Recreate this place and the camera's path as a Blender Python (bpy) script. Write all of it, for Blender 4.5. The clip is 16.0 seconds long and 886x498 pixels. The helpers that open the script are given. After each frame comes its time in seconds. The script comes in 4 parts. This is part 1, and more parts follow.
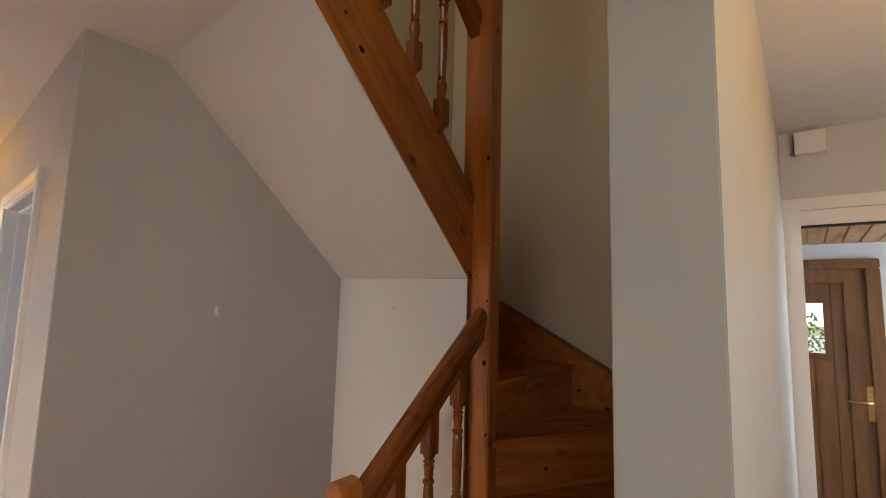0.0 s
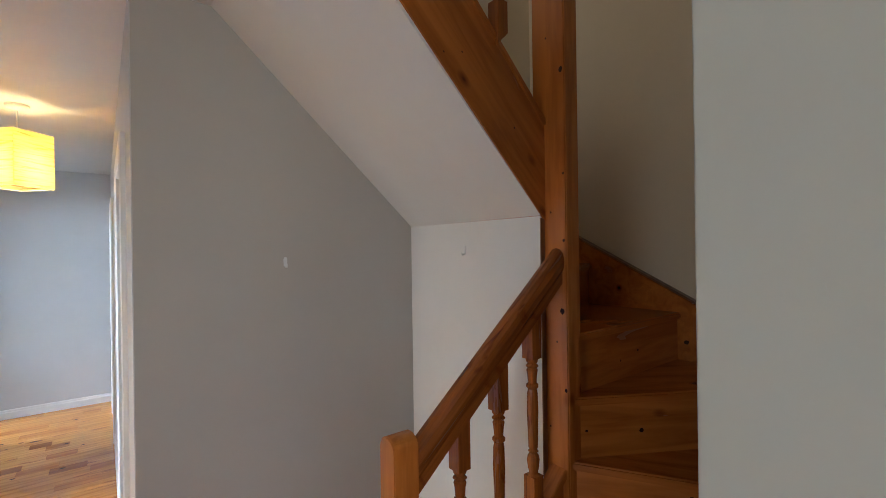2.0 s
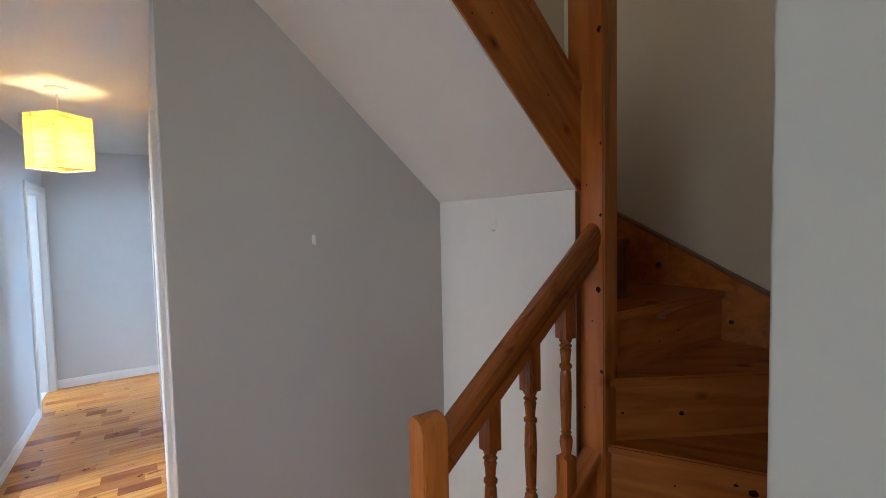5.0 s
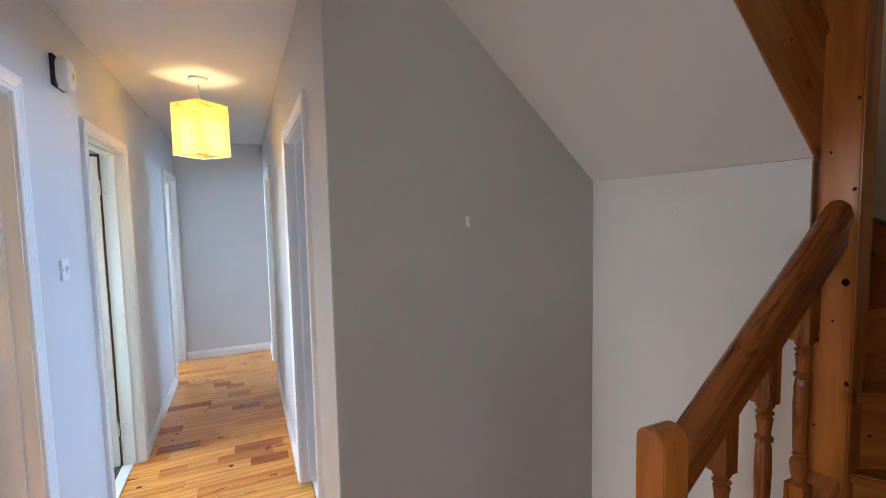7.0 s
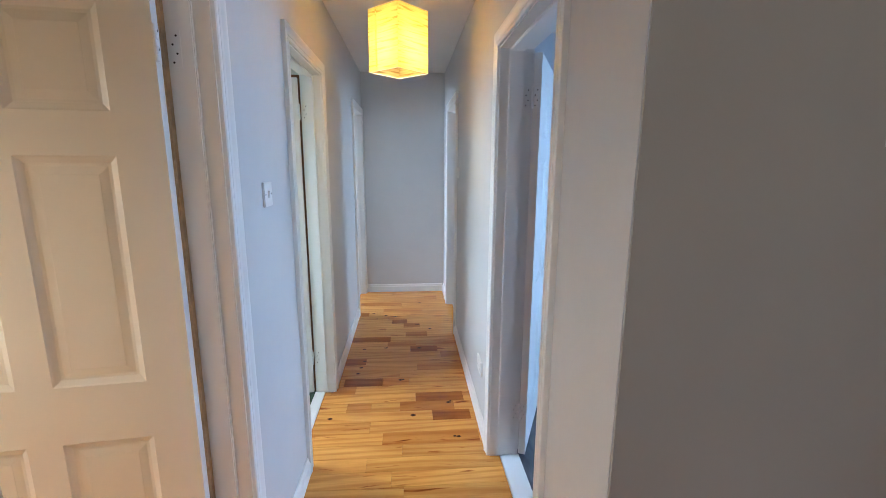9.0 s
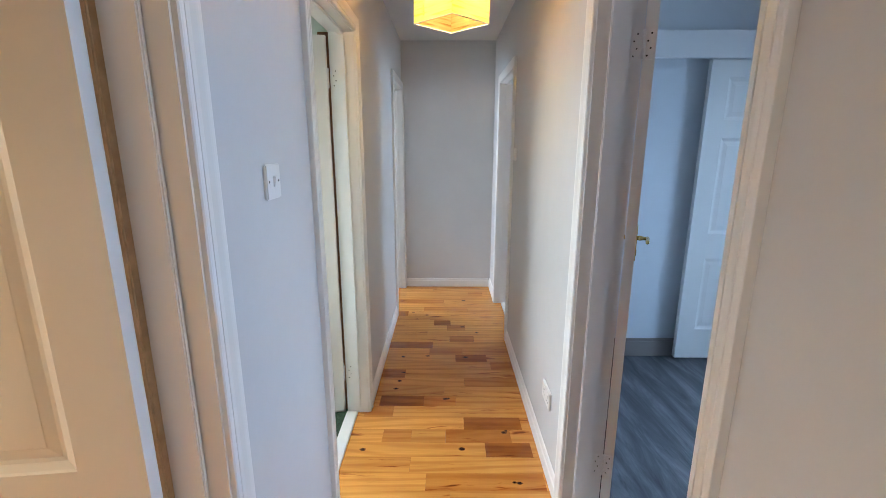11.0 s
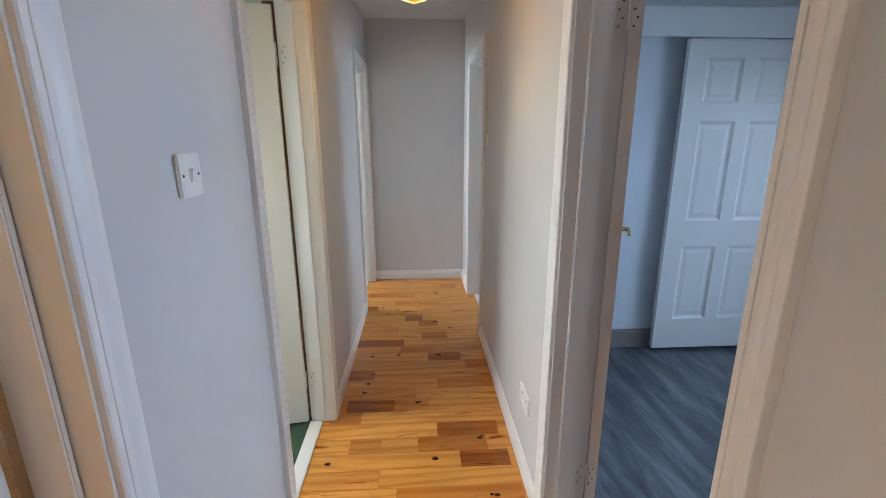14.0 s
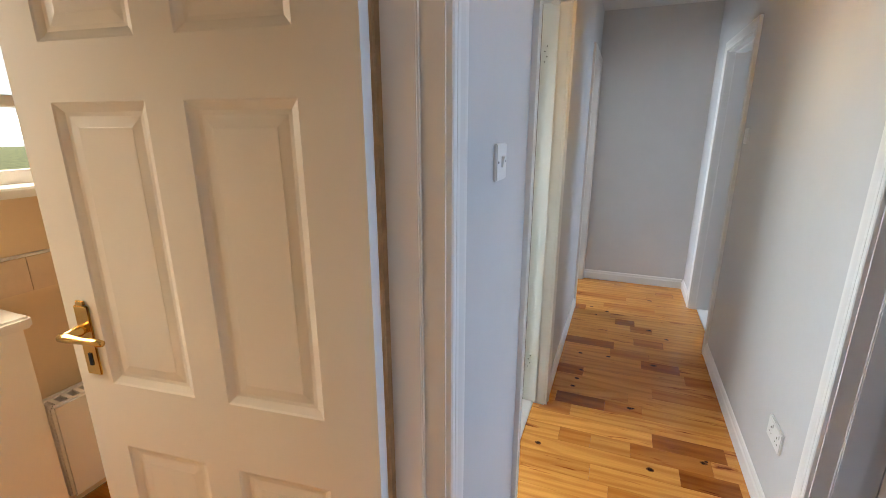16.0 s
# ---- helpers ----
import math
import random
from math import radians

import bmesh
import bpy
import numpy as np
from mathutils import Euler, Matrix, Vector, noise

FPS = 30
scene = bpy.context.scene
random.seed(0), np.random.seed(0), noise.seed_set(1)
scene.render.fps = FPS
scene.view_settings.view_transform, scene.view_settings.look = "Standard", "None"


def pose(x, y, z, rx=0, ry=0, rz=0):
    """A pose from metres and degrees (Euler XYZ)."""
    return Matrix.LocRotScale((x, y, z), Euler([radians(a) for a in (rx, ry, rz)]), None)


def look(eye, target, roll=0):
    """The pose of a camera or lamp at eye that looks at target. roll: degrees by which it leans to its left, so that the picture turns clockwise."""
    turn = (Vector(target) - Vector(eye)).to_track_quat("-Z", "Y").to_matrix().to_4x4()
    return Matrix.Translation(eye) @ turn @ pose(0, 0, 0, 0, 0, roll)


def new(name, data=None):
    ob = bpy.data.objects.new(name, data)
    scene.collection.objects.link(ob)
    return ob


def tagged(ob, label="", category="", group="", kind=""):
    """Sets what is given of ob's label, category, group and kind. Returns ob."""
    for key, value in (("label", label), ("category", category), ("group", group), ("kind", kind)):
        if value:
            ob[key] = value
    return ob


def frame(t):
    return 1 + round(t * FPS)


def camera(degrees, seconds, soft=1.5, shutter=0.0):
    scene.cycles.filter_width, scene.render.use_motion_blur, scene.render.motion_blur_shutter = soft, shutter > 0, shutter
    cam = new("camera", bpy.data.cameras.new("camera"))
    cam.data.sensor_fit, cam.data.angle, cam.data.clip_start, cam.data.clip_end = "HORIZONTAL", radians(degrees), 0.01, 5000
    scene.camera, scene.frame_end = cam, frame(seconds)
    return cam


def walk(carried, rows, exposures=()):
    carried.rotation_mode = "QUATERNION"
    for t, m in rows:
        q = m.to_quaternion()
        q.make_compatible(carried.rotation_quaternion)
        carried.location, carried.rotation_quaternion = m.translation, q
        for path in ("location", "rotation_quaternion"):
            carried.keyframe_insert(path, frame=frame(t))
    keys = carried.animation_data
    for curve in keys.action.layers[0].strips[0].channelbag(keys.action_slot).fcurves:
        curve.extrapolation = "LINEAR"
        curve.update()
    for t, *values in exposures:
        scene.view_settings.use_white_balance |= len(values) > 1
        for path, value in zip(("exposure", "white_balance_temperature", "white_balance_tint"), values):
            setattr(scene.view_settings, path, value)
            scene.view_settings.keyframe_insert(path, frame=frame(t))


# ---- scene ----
cam = camera(90.1, 16.0, soft=0.8)
PATH = [
    (0, (0.096, 0.214, 1.636), (1.629, 1.48, 1.851), 1.5),
    (0.5, (0.1, 0.232, 1.594), (1.595, 1.553, 1.727), 0.7),
    (1, (0.125, 0.246, 1.577), (1.53, 1.668, 1.622), -0.2),
    (1.5, (0.227, 0.253, 1.592), (1.524, 1.776, 1.601), -0.7),
    (2, (0.313, 0.254, 1.603), (1.532, 1.84, 1.603), -0.8),
    (2.5, (0.326, 0.251, 1.603), (1.501, 1.869, 1.593), -1.0),
    (3, (0.331, 0.263, 1.611), (1.493, 1.891, 1.583), -1.3),
    (5.3, (0.344, 0.301, 1.595), (1.419, 1.983, 1.48), -1.4),
    (5.5, (0.342, 0.312, 1.591), (1.386, 2.013, 1.47), -1.5),
    (6, (0.299, 0.362, 1.593), (1.28, 2.1, 1.462), -1.6),
    (6.5, (0.226, 0.462, 1.589), (1.154, 2.229, 1.457), -1.5),
    (7, (0.14, 0.568, 1.582), (0.958, 2.387, 1.432), -1.2),
    (7.5, (0.042, 0.646, 1.56), (0.681, 2.53, 1.354), -0.7),
    (8, (-0.013, 0.799, 1.537), (0.432, 2.729, 1.255), -0.6),
    (8.5, (-0.021, 1.023, 1.522), (0.247, 2.976, 1.184), -0.3),
    (9, (-0.025, 1.191, 1.513), (0.129, 3.147, 1.127), 0.3),
    (9.5, (-0.052, 1.359, 1.495), (0.078, 3.314, 1.093), 0.8),
    (10, (-0.087, 1.521, 1.485), (-0.012, 3.476, 1.073), 0.7),
    (10.2, (-0.102, 1.559, 1.487), (-0.071, 3.514, 1.069), 0.6),
    (12.3, (-0.067, 1.863, 1.481), (-0.093, 3.798, 0.978), -0.1),
    (12.5, (-0.065, 1.864, 1.482), (-0.065, 3.799, 0.979), -0.2),
    (13, (-0.055, 1.872, 1.484), (-0.004, 3.807, 0.979), -0.3),
    (13.5, (-0.063, 1.882, 1.481), (0.016, 3.815, 0.972), -0.4),
    (14, (-0.066, 1.895, 1.48), (0.041, 3.825, 0.966), -0.2),
    (14.5, (-0.063, 1.902, 1.476), (-0.038, 3.832, 0.951), -0.3),
    (15, (-0.139, 1.882, 1.47), (-0.341, 3.802, 0.948), -0.7),
    (15.5, (-0.229, 1.835, 1.48), (-0.712, 3.703, 0.954), -0.7),
    (16, (-0.254, 1.772, 1.475), (-0.972, 3.563, 0.947), -0.1),
]
EXPOSURES = [(0, 0.16, 6650, 15), (0.5, 0.23, 5950, 10), (1.0, 0.30, 5750, 9), (3, 0.36, 5550, 8), (6.5, 0.30, 5350, 9), (7.5, 0.10, 5750, 11), (8.1, 0.08, 5700, 10), (9, -0.12, 5600, 9), (10.2, -0.10, 5950, 10), (12.5, -0.24, 6500, 13), (13.5, -0.36, 6550, 13), (14.5, -0.40, 6600, 13), (16, -0.34, 6450, 12)]
walk(cam, [(t, look(eye, target, roll)) for t, eye, target, roll in PATH], EXPOSURES)


# ---- world, sun and large lights ----
LW, RW, CEIL, GREY_Y = -0.532, 0.385, 2.465, 1.97      # left wall, right wall, ceiling, wall under the stairs
world = bpy.data.worlds.new("sky")
scene.world = world
world.use_nodes = True
wn = world.node_tree.nodes
sky = wn.new("ShaderNodeTexSky")
sky.sky_type, sky.sun_disc = "NISHITA", False
sky.sun_elevation, sky.sun_rotation = radians(45), 0.0
world.node_tree.links.new(sky.outputs[0], wn["Background"].inputs[0])
wn["Background"].inputs[1].default_value = 0.15
sun = bpy.data.lights.new("sun", "SUN")
sun.energy, sun.angle, sun.color = 5.0, radians(0.5), (1.0, 0.95, 0.88)
new("sun", sun).matrix_world = look((0, 50, 50), (0, 0, 0))


def lamp_area(name, m, w, h, watts, colour, spread=180):
    d = bpy.data.lights.new(name, "AREA")
    d.spread = radians(spread)
    d.shape, d.size, d.size_y, d.energy, d.color = "RECTANGLE", w, h, watts, colour
    o = new(name, d)
    o.matrix_world = m
    return o


def lamp_point(name, at, watts, colour, radius):
    d = bpy.data.lights.new(name, "POINT")
    d.energy, d.color, d.shadow_soft_size = watts, colour, radius
    o = new(name, d)
    o.location = at
    return o


DAY = (0.62, 0.80, 1.0)
WARM = (1.0, 0.69, 0.27)
lamp_area("window_light", look((3.34, 3.15, 1.5), (0.2, 2.80, 0.0)), 1.10, 1.0, 50, (0.46, 0.69, 1.0), 130)
lamp_area("window_light", look((-2.14, 3.78, 1.55), (0.3, 3.7, 0.1)), 1.15, 1.05, 33, (0.84, 0.95, 1.0), 100)
lamp_area("window_light", look((-2.94, 6.0, 1.55), (0.3, 5.95, 0.3)), 1.3, 1.05, 66, (0.80, 0.90, 1.0), 140)
lamp_area("window_light", look((3.30, 5.9, 1.55), (0.3, 5.3, 0.6)), 1.3, 1.05, 40, DAY, 140)
lamp_area("window_light", look((-2.14, 2.21, 1.66), (-0.6, 2.05, -0.2)), 1.20, 0.72, 26, (1.0, 0.84, 0.60), 115)
lamp_area("window_light", look((-2.94, -0.15, 1.55), (0.8, 1.0, 1.2)), 1.1, 1.2, 13.5, (0.88, 0.94, 1.0))
# added fill from an unseen south opening, aimed at the understairs wall
lamp_area("window_light", look((0.10, -1.22, 1.5), (0.8, 1.9, 1.2)), 1.15, 1.15, 11, (1.0, 0.97, 0.93))
lamp_area("window_light", look((3.5, -1.72, 1.5), (3.6, 0, 1.2)), 0.95, 1.1, 40, (0.70, 0.85, 1.0))
# fill for the stairwell: an invented upstairs opening, out of view
lamp_area("window_light", look((-0.62, 1.2, 3.5), (2.2, 1.1, 2.4)), 0.95, 0.95, 8.0, (1.0, 0.82, 0.60))
lamp_point("bulb_light", (-0.07, 3.75, 2.09), 12.0, WARM, 0.085)
lamp_point("bulb_light", (1.35, -0.40, 2.22), 7.5, (1.0, 0.56, 0.18), 0.04)

# ---- materials ----


def mat(name):
    m = bpy.data.materials.new(name)
    m.use_nodes = True
    nt = m.node_tree
    b = nt.nodes["Principled BSDF"]
    return m, nt, b


def node(nt, kind, **vals):
    n = nt.nodes.new(kind)
    for k, v in vals.items():
        n.inputs[k].default_value = v
    return n


def ramp(nt, src, stops):
    r = nt.nodes.new("ShaderNodeValToRGB")
    el = r.color_ramp.elements
    while len(el) < len(stops):
        el.new(0.5)
    for e, (p, c) in zip(el, stops):
        e.position, e.color = p, (*c, 1)
    nt.links.new(src, r.inputs[0])
    return r


def coords(nt, scale=(1, 1, 1), shift=True):
    """Object coordinates, moved by each object's own random number."""
    tc = nt.nodes.new("ShaderNodeTexCoord")
    mp = nt.nodes.new("ShaderNodeMapping")
    mp.inputs["Scale"].default_value = scale
    nt.links.new(tc.outputs["Object"], mp.inputs["Vector"])
    if shift:
        oi = nt.nodes.new("ShaderNodeObjectInfo")
        mu = node(nt, "ShaderNodeMath")
        mu.operation = "MULTIPLY"
        mu.inputs[1].default_value = 37.0
        nt.links.new(oi.outputs["Random"], mu.inputs[0])
        co = nt.nodes.new("ShaderNodeCombineXYZ")
        for k in range(3):
            nt.links.new(mu.outputs[0], co.inputs[k])
        nt.links.new(co.outputs[0], mp.inputs["Location"])
    return mp.outputs[0]


def bump(nt, b, src, strength, dist):
    bp = node(nt, "ShaderNodeBump", Strength=strength, Distance=dist)
    nt.links.new(src, bp.inputs["Height"])
    nt.links.new(bp.outputs[0], b.inputs["Normal"])


def paint(name, col, rough=0.55, grain=0.06, marks=0.05, scale=180.0, scuffs=0.4):
    """Roller-painted plaster or brushed gloss: faint mottling, a few scuffs, orange-peel relief."""
    m, nt, b = mat(name)
    v = coords(nt, shift=False)
    big = node(nt, "ShaderNodeTexNoise", Scale=1.3, Detail=5.0, Roughness=0.65)
    nt.links.new(v, big.inputs["Vector"])
    d = tuple(c * (1 - marks) for c in col)
    l = tuple(min(1, c * (1 + marks * 0.4)) for c in col)
    r = ramp(nt, big.outputs[0], [(0.3, d), (0.62, l)])
    sc = node(nt, "ShaderNodeTexNoise", Scale=9.0, Detail=8.0, Roughness=0.8)
    nt.links.new(v, sc.inputs["Vector"])
    r2 = ramp(nt, sc.outputs[0], [(0.68, (1, 1, 1)), (0.78, (0.86, 0.84, 0.81))])
    mx = nt.nodes.new("ShaderNodeMixRGB")
    mx.blend_type = "MULTIPLY"
    mx.inputs[0].default_value = scuffs
    nt.links.new(r.outputs[0], mx.inputs[1])
    nt.links.new(r2.outputs[0], mx.inputs[2])
    nt.links.new(mx.outputs[0], b.inputs["Base Color"])
    b.inputs["Roughness"].default_value = rough
    fine = node(nt, "ShaderNodeTexNoise", Scale=scale, Detail=3.0)
    nt.links.new(v, fine.inputs["Vector"])
    bump(nt, b, fine.outputs[0], grain, 0.002)
    return m


def wood(name, light, dark, rough=0.3, knots=True, vary=0.35, streaks=False, upright=False):
    """Lacquered pine, grain along local x (along z if upright); tone and knots differ from piece to piece."""
    m, nt, b = mat(name)
    way = -1 if upright else 1
    v = coords(nt, (1.0, 9.0, 9.0)[::way])
    n1 = node(nt, "ShaderNodeTexNoise", Scale=2.2, Detail=6.0 if streaks else 3.0, Roughness=0.6, Distortion=0.6)
    nt.links.new(v, n1.inputs["Vector"])
    v2 = coords(nt, (1.2, 60.0, 60.0)[::way])
    n2 = node(nt, "ShaderNodeTexNoise", Scale=3.0, Detail=3.0)
    nt.links.new(v2, n2.inputs["Vector"])
    ad = nt.nodes.new("ShaderNodeMath")
    ad.operation = "MULTIPLY_ADD"
    ad.inputs[1].default_value = 0.35 if streaks else 0.08
    nt.links.new(n2.outputs[0], ad.inputs[0])
    nt.links.new(n1.outputs[0], ad.inputs[2])
    mid = tuple((p + q) / 2 for p, q in zip(light, dark))
    r = ramp(nt, ad.outputs[0], [(0.48, light), (0.70, mid), (0.90, dark)] if streaks else [(0.42, light), (0.60, mid), (0.78, dark)])
    col = r.outputs[0]
    oi = nt.nodes.new("ShaderNodeObjectInfo")
    tone = ramp(nt, oi.outputs["Random"], [(0.0, (1 - vary * 0.75, 1 - vary, 1 - vary * 1.15)), (0.18, (1 - vary * 0.55, 1 - vary * 0.8, 1 - vary)), (0.27, (0.88, 0.80, 0.72)), (0.45, (1, 1, 1)), (0.75, (1.0, 0.93, 0.84)), (1.0, (1.08, 1.06, 1.02))])
    mx = nt.nodes.new("ShaderNodeMixRGB")
    mx.blend_type = "MULTIPLY"
    mx.inputs[0].default_value = 1.0
    nt.links.new(col, mx.inputs[1])
    nt.links.new(tone.outputs[0], mx.inputs[2])
    col = mx.outputs[0]
    if knots:
        v3 = coords(nt, (0.55, 1.0, 1.0)[::way])
        vo = node(nt, "ShaderNodeTexVoronoi", Scale=11.0, Randomness=1.0)
        nt.links.new(v3, vo.inputs["Vector"])
        k = ramp(nt, vo.outputs["Distance"], [(0.07, (0.08, 0.04, 0.03)), (0.11, (0.5, 0.38, 0.32)), (0.22, (1, 1, 1))])
        pick = ramp(nt, vo.outputs["Color"], [(0.30, (1, 1, 1)), (0.33, (0, 0, 0))])
        mk = nt.nodes.new("ShaderNodeMixRGB")
        mk.inputs[1].default_value = (1, 1, 1, 1)
        nt.links.new(pick.outputs[0], mk.inputs[0])
        nt.links.new(k.outputs[0], mk.inputs[2])
        mm = nt.nodes.new("ShaderNodeMixRGB")
        mm.blend_type = "MULTIPLY"
        mm.inputs[0].default_value = 1.0
        nt.links.new(col, mm.inputs[1])
        nt.links.new(mk.outputs[0], mm.inputs[2])
        col = mm.outputs[0]
    if streaks:
        v4 = coords(nt, (1.9, 15.0, 1.0)[::way])
        n4 = node(nt, "ShaderNodeTexNoise", Scale=1.6, Detail=4.0, Roughness=0.55, Distortion=1.6)
        nt.links.new(v4, n4.inputs["Vector"])
        st = ramp(nt, n4.outputs[0], [(0.61, (1, 1, 1)), (0.66, (0.66, 0.45, 0.32)), (0.72, (0.24, 0.12, 0.08))])
        ms = nt.nodes.new("ShaderNodeMixRGB")
        ms.blend_type = "MULTIPLY"
        ms.inputs[0].default_value = 0.9
        nt.links.new(col, ms.inputs[1])
        nt.links.new(st.outputs[0], ms.inputs[2])
        col = ms.outputs[0]
    nt.links.new(col, b.inputs["Base Color"])
    rr = ramp(nt, n1.outputs[0], [(0.3, (rough * 0.8,) * 3), (0.8, (rough * 1.35,) * 3)])
    nt.links.new(rr.outputs[0], b.inputs["Roughness"])
    bump(nt, b, ad.outputs[0], 0.05, 0.002)
    return m


def floor_pine(name, light, dark):
    """Clear-lacquered pine strip, grain along local x: growth rings that wander, fine pores, long dark streaks."""
    m, nt, b = mat(name)
    v = coords(nt, (1.3, 6.0, 1.0))
    soft = node(nt, "ShaderNodeTexNoise", Scale=1.7, Detail=3.0, Roughness=0.55, Distortion=0.5)
    nt.links.new(v, soft.inputs["Vector"])
    rings = nt.nodes.new("ShaderNodeTexWave")
    rings.wave_type, rings.bands_direction = "BANDS", "Y"
    for k, q in (("Scale", 0.9), ("Distortion", 16.0), ("Detail", 1.5), ("Detail Scale", 0.45)):
        rings.inputs[k].default_value = q
    nt.links.new(v, rings.inputs["Vector"])
    fine = node(nt, "ShaderNodeTexNoise", Scale=3.0, Detail=4.0, Roughness=0.6)
    nt.links.new(coords(nt, (1.5, 90.0, 1.0)), fine.inputs["Vector"])
    base = ramp(nt, soft.outputs[0], [(0.32, light), (0.70, dark)])
    tint = nt.nodes.new("ShaderNodeObjectInfo")
    piece = ramp(nt, tint.outputs["Random"], [(0.0, (0.82, 0.78, 0.74)), (0.35, (0.98, 0.97, 0.95)), (0.7, (1.0, 1.0, 1.0)), (1.0, (1.12, 1.12, 1.10))])
    line = ramp(nt, rings.outputs["Fac"], [(0.45, (1, 1, 1)), (0.97, (0.86, 0.76, 0.68))])
    pore = ramp(nt, fine.outputs[0], [(0.38, (0.93, 0.89, 0.85)), (0.60, (1.02, 1.02, 1.02))])
    streak = node(nt, "ShaderNodeTexNoise", Scale=1.5, Detail=4.0, Roughness=0.55, Distortion=1.4)
    nt.links.new(coords(nt, (1.6, 14.0, 1.0)), streak.inputs["Vector"])
    dark_line = ramp(nt, streak.outputs[0], [(0.62, (1, 1, 1)), (0.68, (0.66, 0.46, 0.34)), (0.74, (0.30, 0.16, 0.10))])
    col = base.outputs[0]
    for layer in (piece, line, pore, dark_line):
        mx = nt.nodes.new("ShaderNodeMixRGB")
        mx.blend_type = "MULTIPLY"
        mx.inputs[0].default_value = 1.0
        nt.links.new(col, mx.inputs[1])
        nt.links.new(layer.outputs[0], mx.inputs[2])
        col = mx.outputs[0]
    nt.links.new(col, b.inputs["Base Color"])
    worn = node(nt, "ShaderNodeTexNoise", Scale=2.5, Detail=5.0)
    nt.links.new(coords(nt, shift=False), worn.inputs["Vector"])
    gloss = ramp(nt, worn.outputs[0], [(0.35, (0.09, 0.09, 0.09)), (0.7, (0.20, 0.20, 0.20))])
    nt.links.new(gloss.outputs[0], b.inputs["Roughness"])
    bump(nt, b, fine.outputs[0], 0.04, 0.001)
    return m


def plain(name, col, rough=0.4, metal=0.0, worn=0.15, scale=25.0):
    m, nt, b = mat(name)
    v = coords(nt)
    n = node(nt, "ShaderNodeTexNoise", Scale=scale, Detail=5.0)
    nt.links.new(v, n.inputs["Vector"])
    r = ramp(nt, n.outputs[0], [(0.35, tuple(c * (1 - worn) for c in col)), (0.65, col)])
    nt.links.new(r.outputs[0], b.inputs["Base Color"])
    b.inputs["Roughness"].default_value, b.inputs["Metallic"].default_value = rough, metal
    bump(nt, b, n.outputs[0], 0.05, 0.001)
    return m


M_WALL = paint("pale_grey_paint", (0.60, 0.60, 0.605))
# corridor paint with the shade under the stairs put into its colour
M_GREY_SHADE = paint("shaded_grey_paint", (0.485, 0.452, 0.408))
M_SOFFIT = paint("off_white_paint", (0.78, 0.77, 0.745))
# off-white beside the stairs, darkened so the colour carries the wall's dimmer light
M_STAIRSIDE = paint("shaded_off_white_paint", (0.475, 0.475, 0.42))
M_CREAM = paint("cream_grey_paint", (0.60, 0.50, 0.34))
M_CEIL = paint("ceiling_white_paint", (0.76, 0.75, 0.73))
M_TRIM = paint("white_gloss_paint", (0.80, 0.795, 0.78), rough=0.30, grain=0.02, marks=0.03, scale=60, scuffs=0.25)
M_DOOR = paint("white_door_paint", (0.78, 0.765, 0.73), rough=0.34, grain=0.03, marks=0.03, scale=70, scuffs=0.25)
M_PEACH = paint("peach_paint", (0.74, 0.58, 0.38))
M_MINT = paint("mint_green_paint", (0.68, 0.73, 0.64))
M_BLUE = paint("pale_blue_paint", (0.72, 0.755, 0.79))
M_PINE = wood("varnished_pine", (0.465, 0.152, 0.026), (0.26, 0.070, 0.010), rough=0.22, vary=0.25)
M_RAIL = wood("streaked_pine", (0.40, 0.122, 0.020), (0.14, 0.035, 0.006), rough=0.24, vary=0.25, streaks=True)
M_FLOOR = floor_pine("lacquered_floor_pine", (0.76, 0.360, 0.078), (0.59, 0.240, 0.044))
M_FLOOR_MID = floor_pine("lacquered_tan_heartwood", (0.60, 0.235, 0.040), (0.44, 0.150, 0.024))
M_FLOOR_BROWN = floor_pine("lacquered_brown_heartwood", (0.46, 0.150, 0.020), (0.28, 0.075, 0.009))
M_RING = plain("knot_ring", (0.22, 0.075, 0.020), rough=0.2, worn=0.5, scale=60)
M_KNOT = plain("dark_knot", (0.030, 0.012, 0.006), rough=0.55, worn=0.4, scale=80)
M_KNOT.node_tree.nodes["Principled BSDF"].inputs["Specular IOR Level"].default_value = 0.0
M_RING.node_tree.nodes["Principled BSDF"].inputs["Specular IOR Level"].default_value = 0.0
M_OAK = wood("brown_oak", (0.20, 0.088, 0.030), (0.11, 0.042, 0.014), rough=0.38, knots=False, vary=0.15, upright=True)
M_PLANK = wood("knotty_pine_board", (0.50, 0.27, 0.11), (0.30, 0.14, 0.05), rough=0.4)
M_TAN = plain("bare_tan_timber", (0.64, 0.46, 0.28), rough=0.6, worn=0.25)
M_BRASS = plain("polished_brass", (0.78, 0.55, 0.20), rough=0.22, metal=1.0)
M_STEEL = plain("dull_steel", (0.55, 0.53, 0.50), rough=0.35, metal=1.0)
M_PLASTIC = plain("white_plastic", (0.80, 0.80, 0.79), rough=0.35, worn=0.05)
M_DARK = plain("black_rubber", (0.015, 0.015, 0.016), rough=0.6)
M_SKIRT_DARK = plain("grey_brown_gloss", (0.27, 0.235, 0.215), rough=0.35, worn=0.08, scale=8)
M_CARPET = plain("green_carpet", (0.06, 0.12, 0.07), rough=0.95, worn=0.5, scale=140)
M_CERAMIC = plain("white_ceramic", (0.82, 0.80, 0.77), rough=0.12, worn=0.04)
M_TILE = plain("glazed_peach_tile", (0.72, 0.56, 0.40), rough=0.08, worn=0.06)
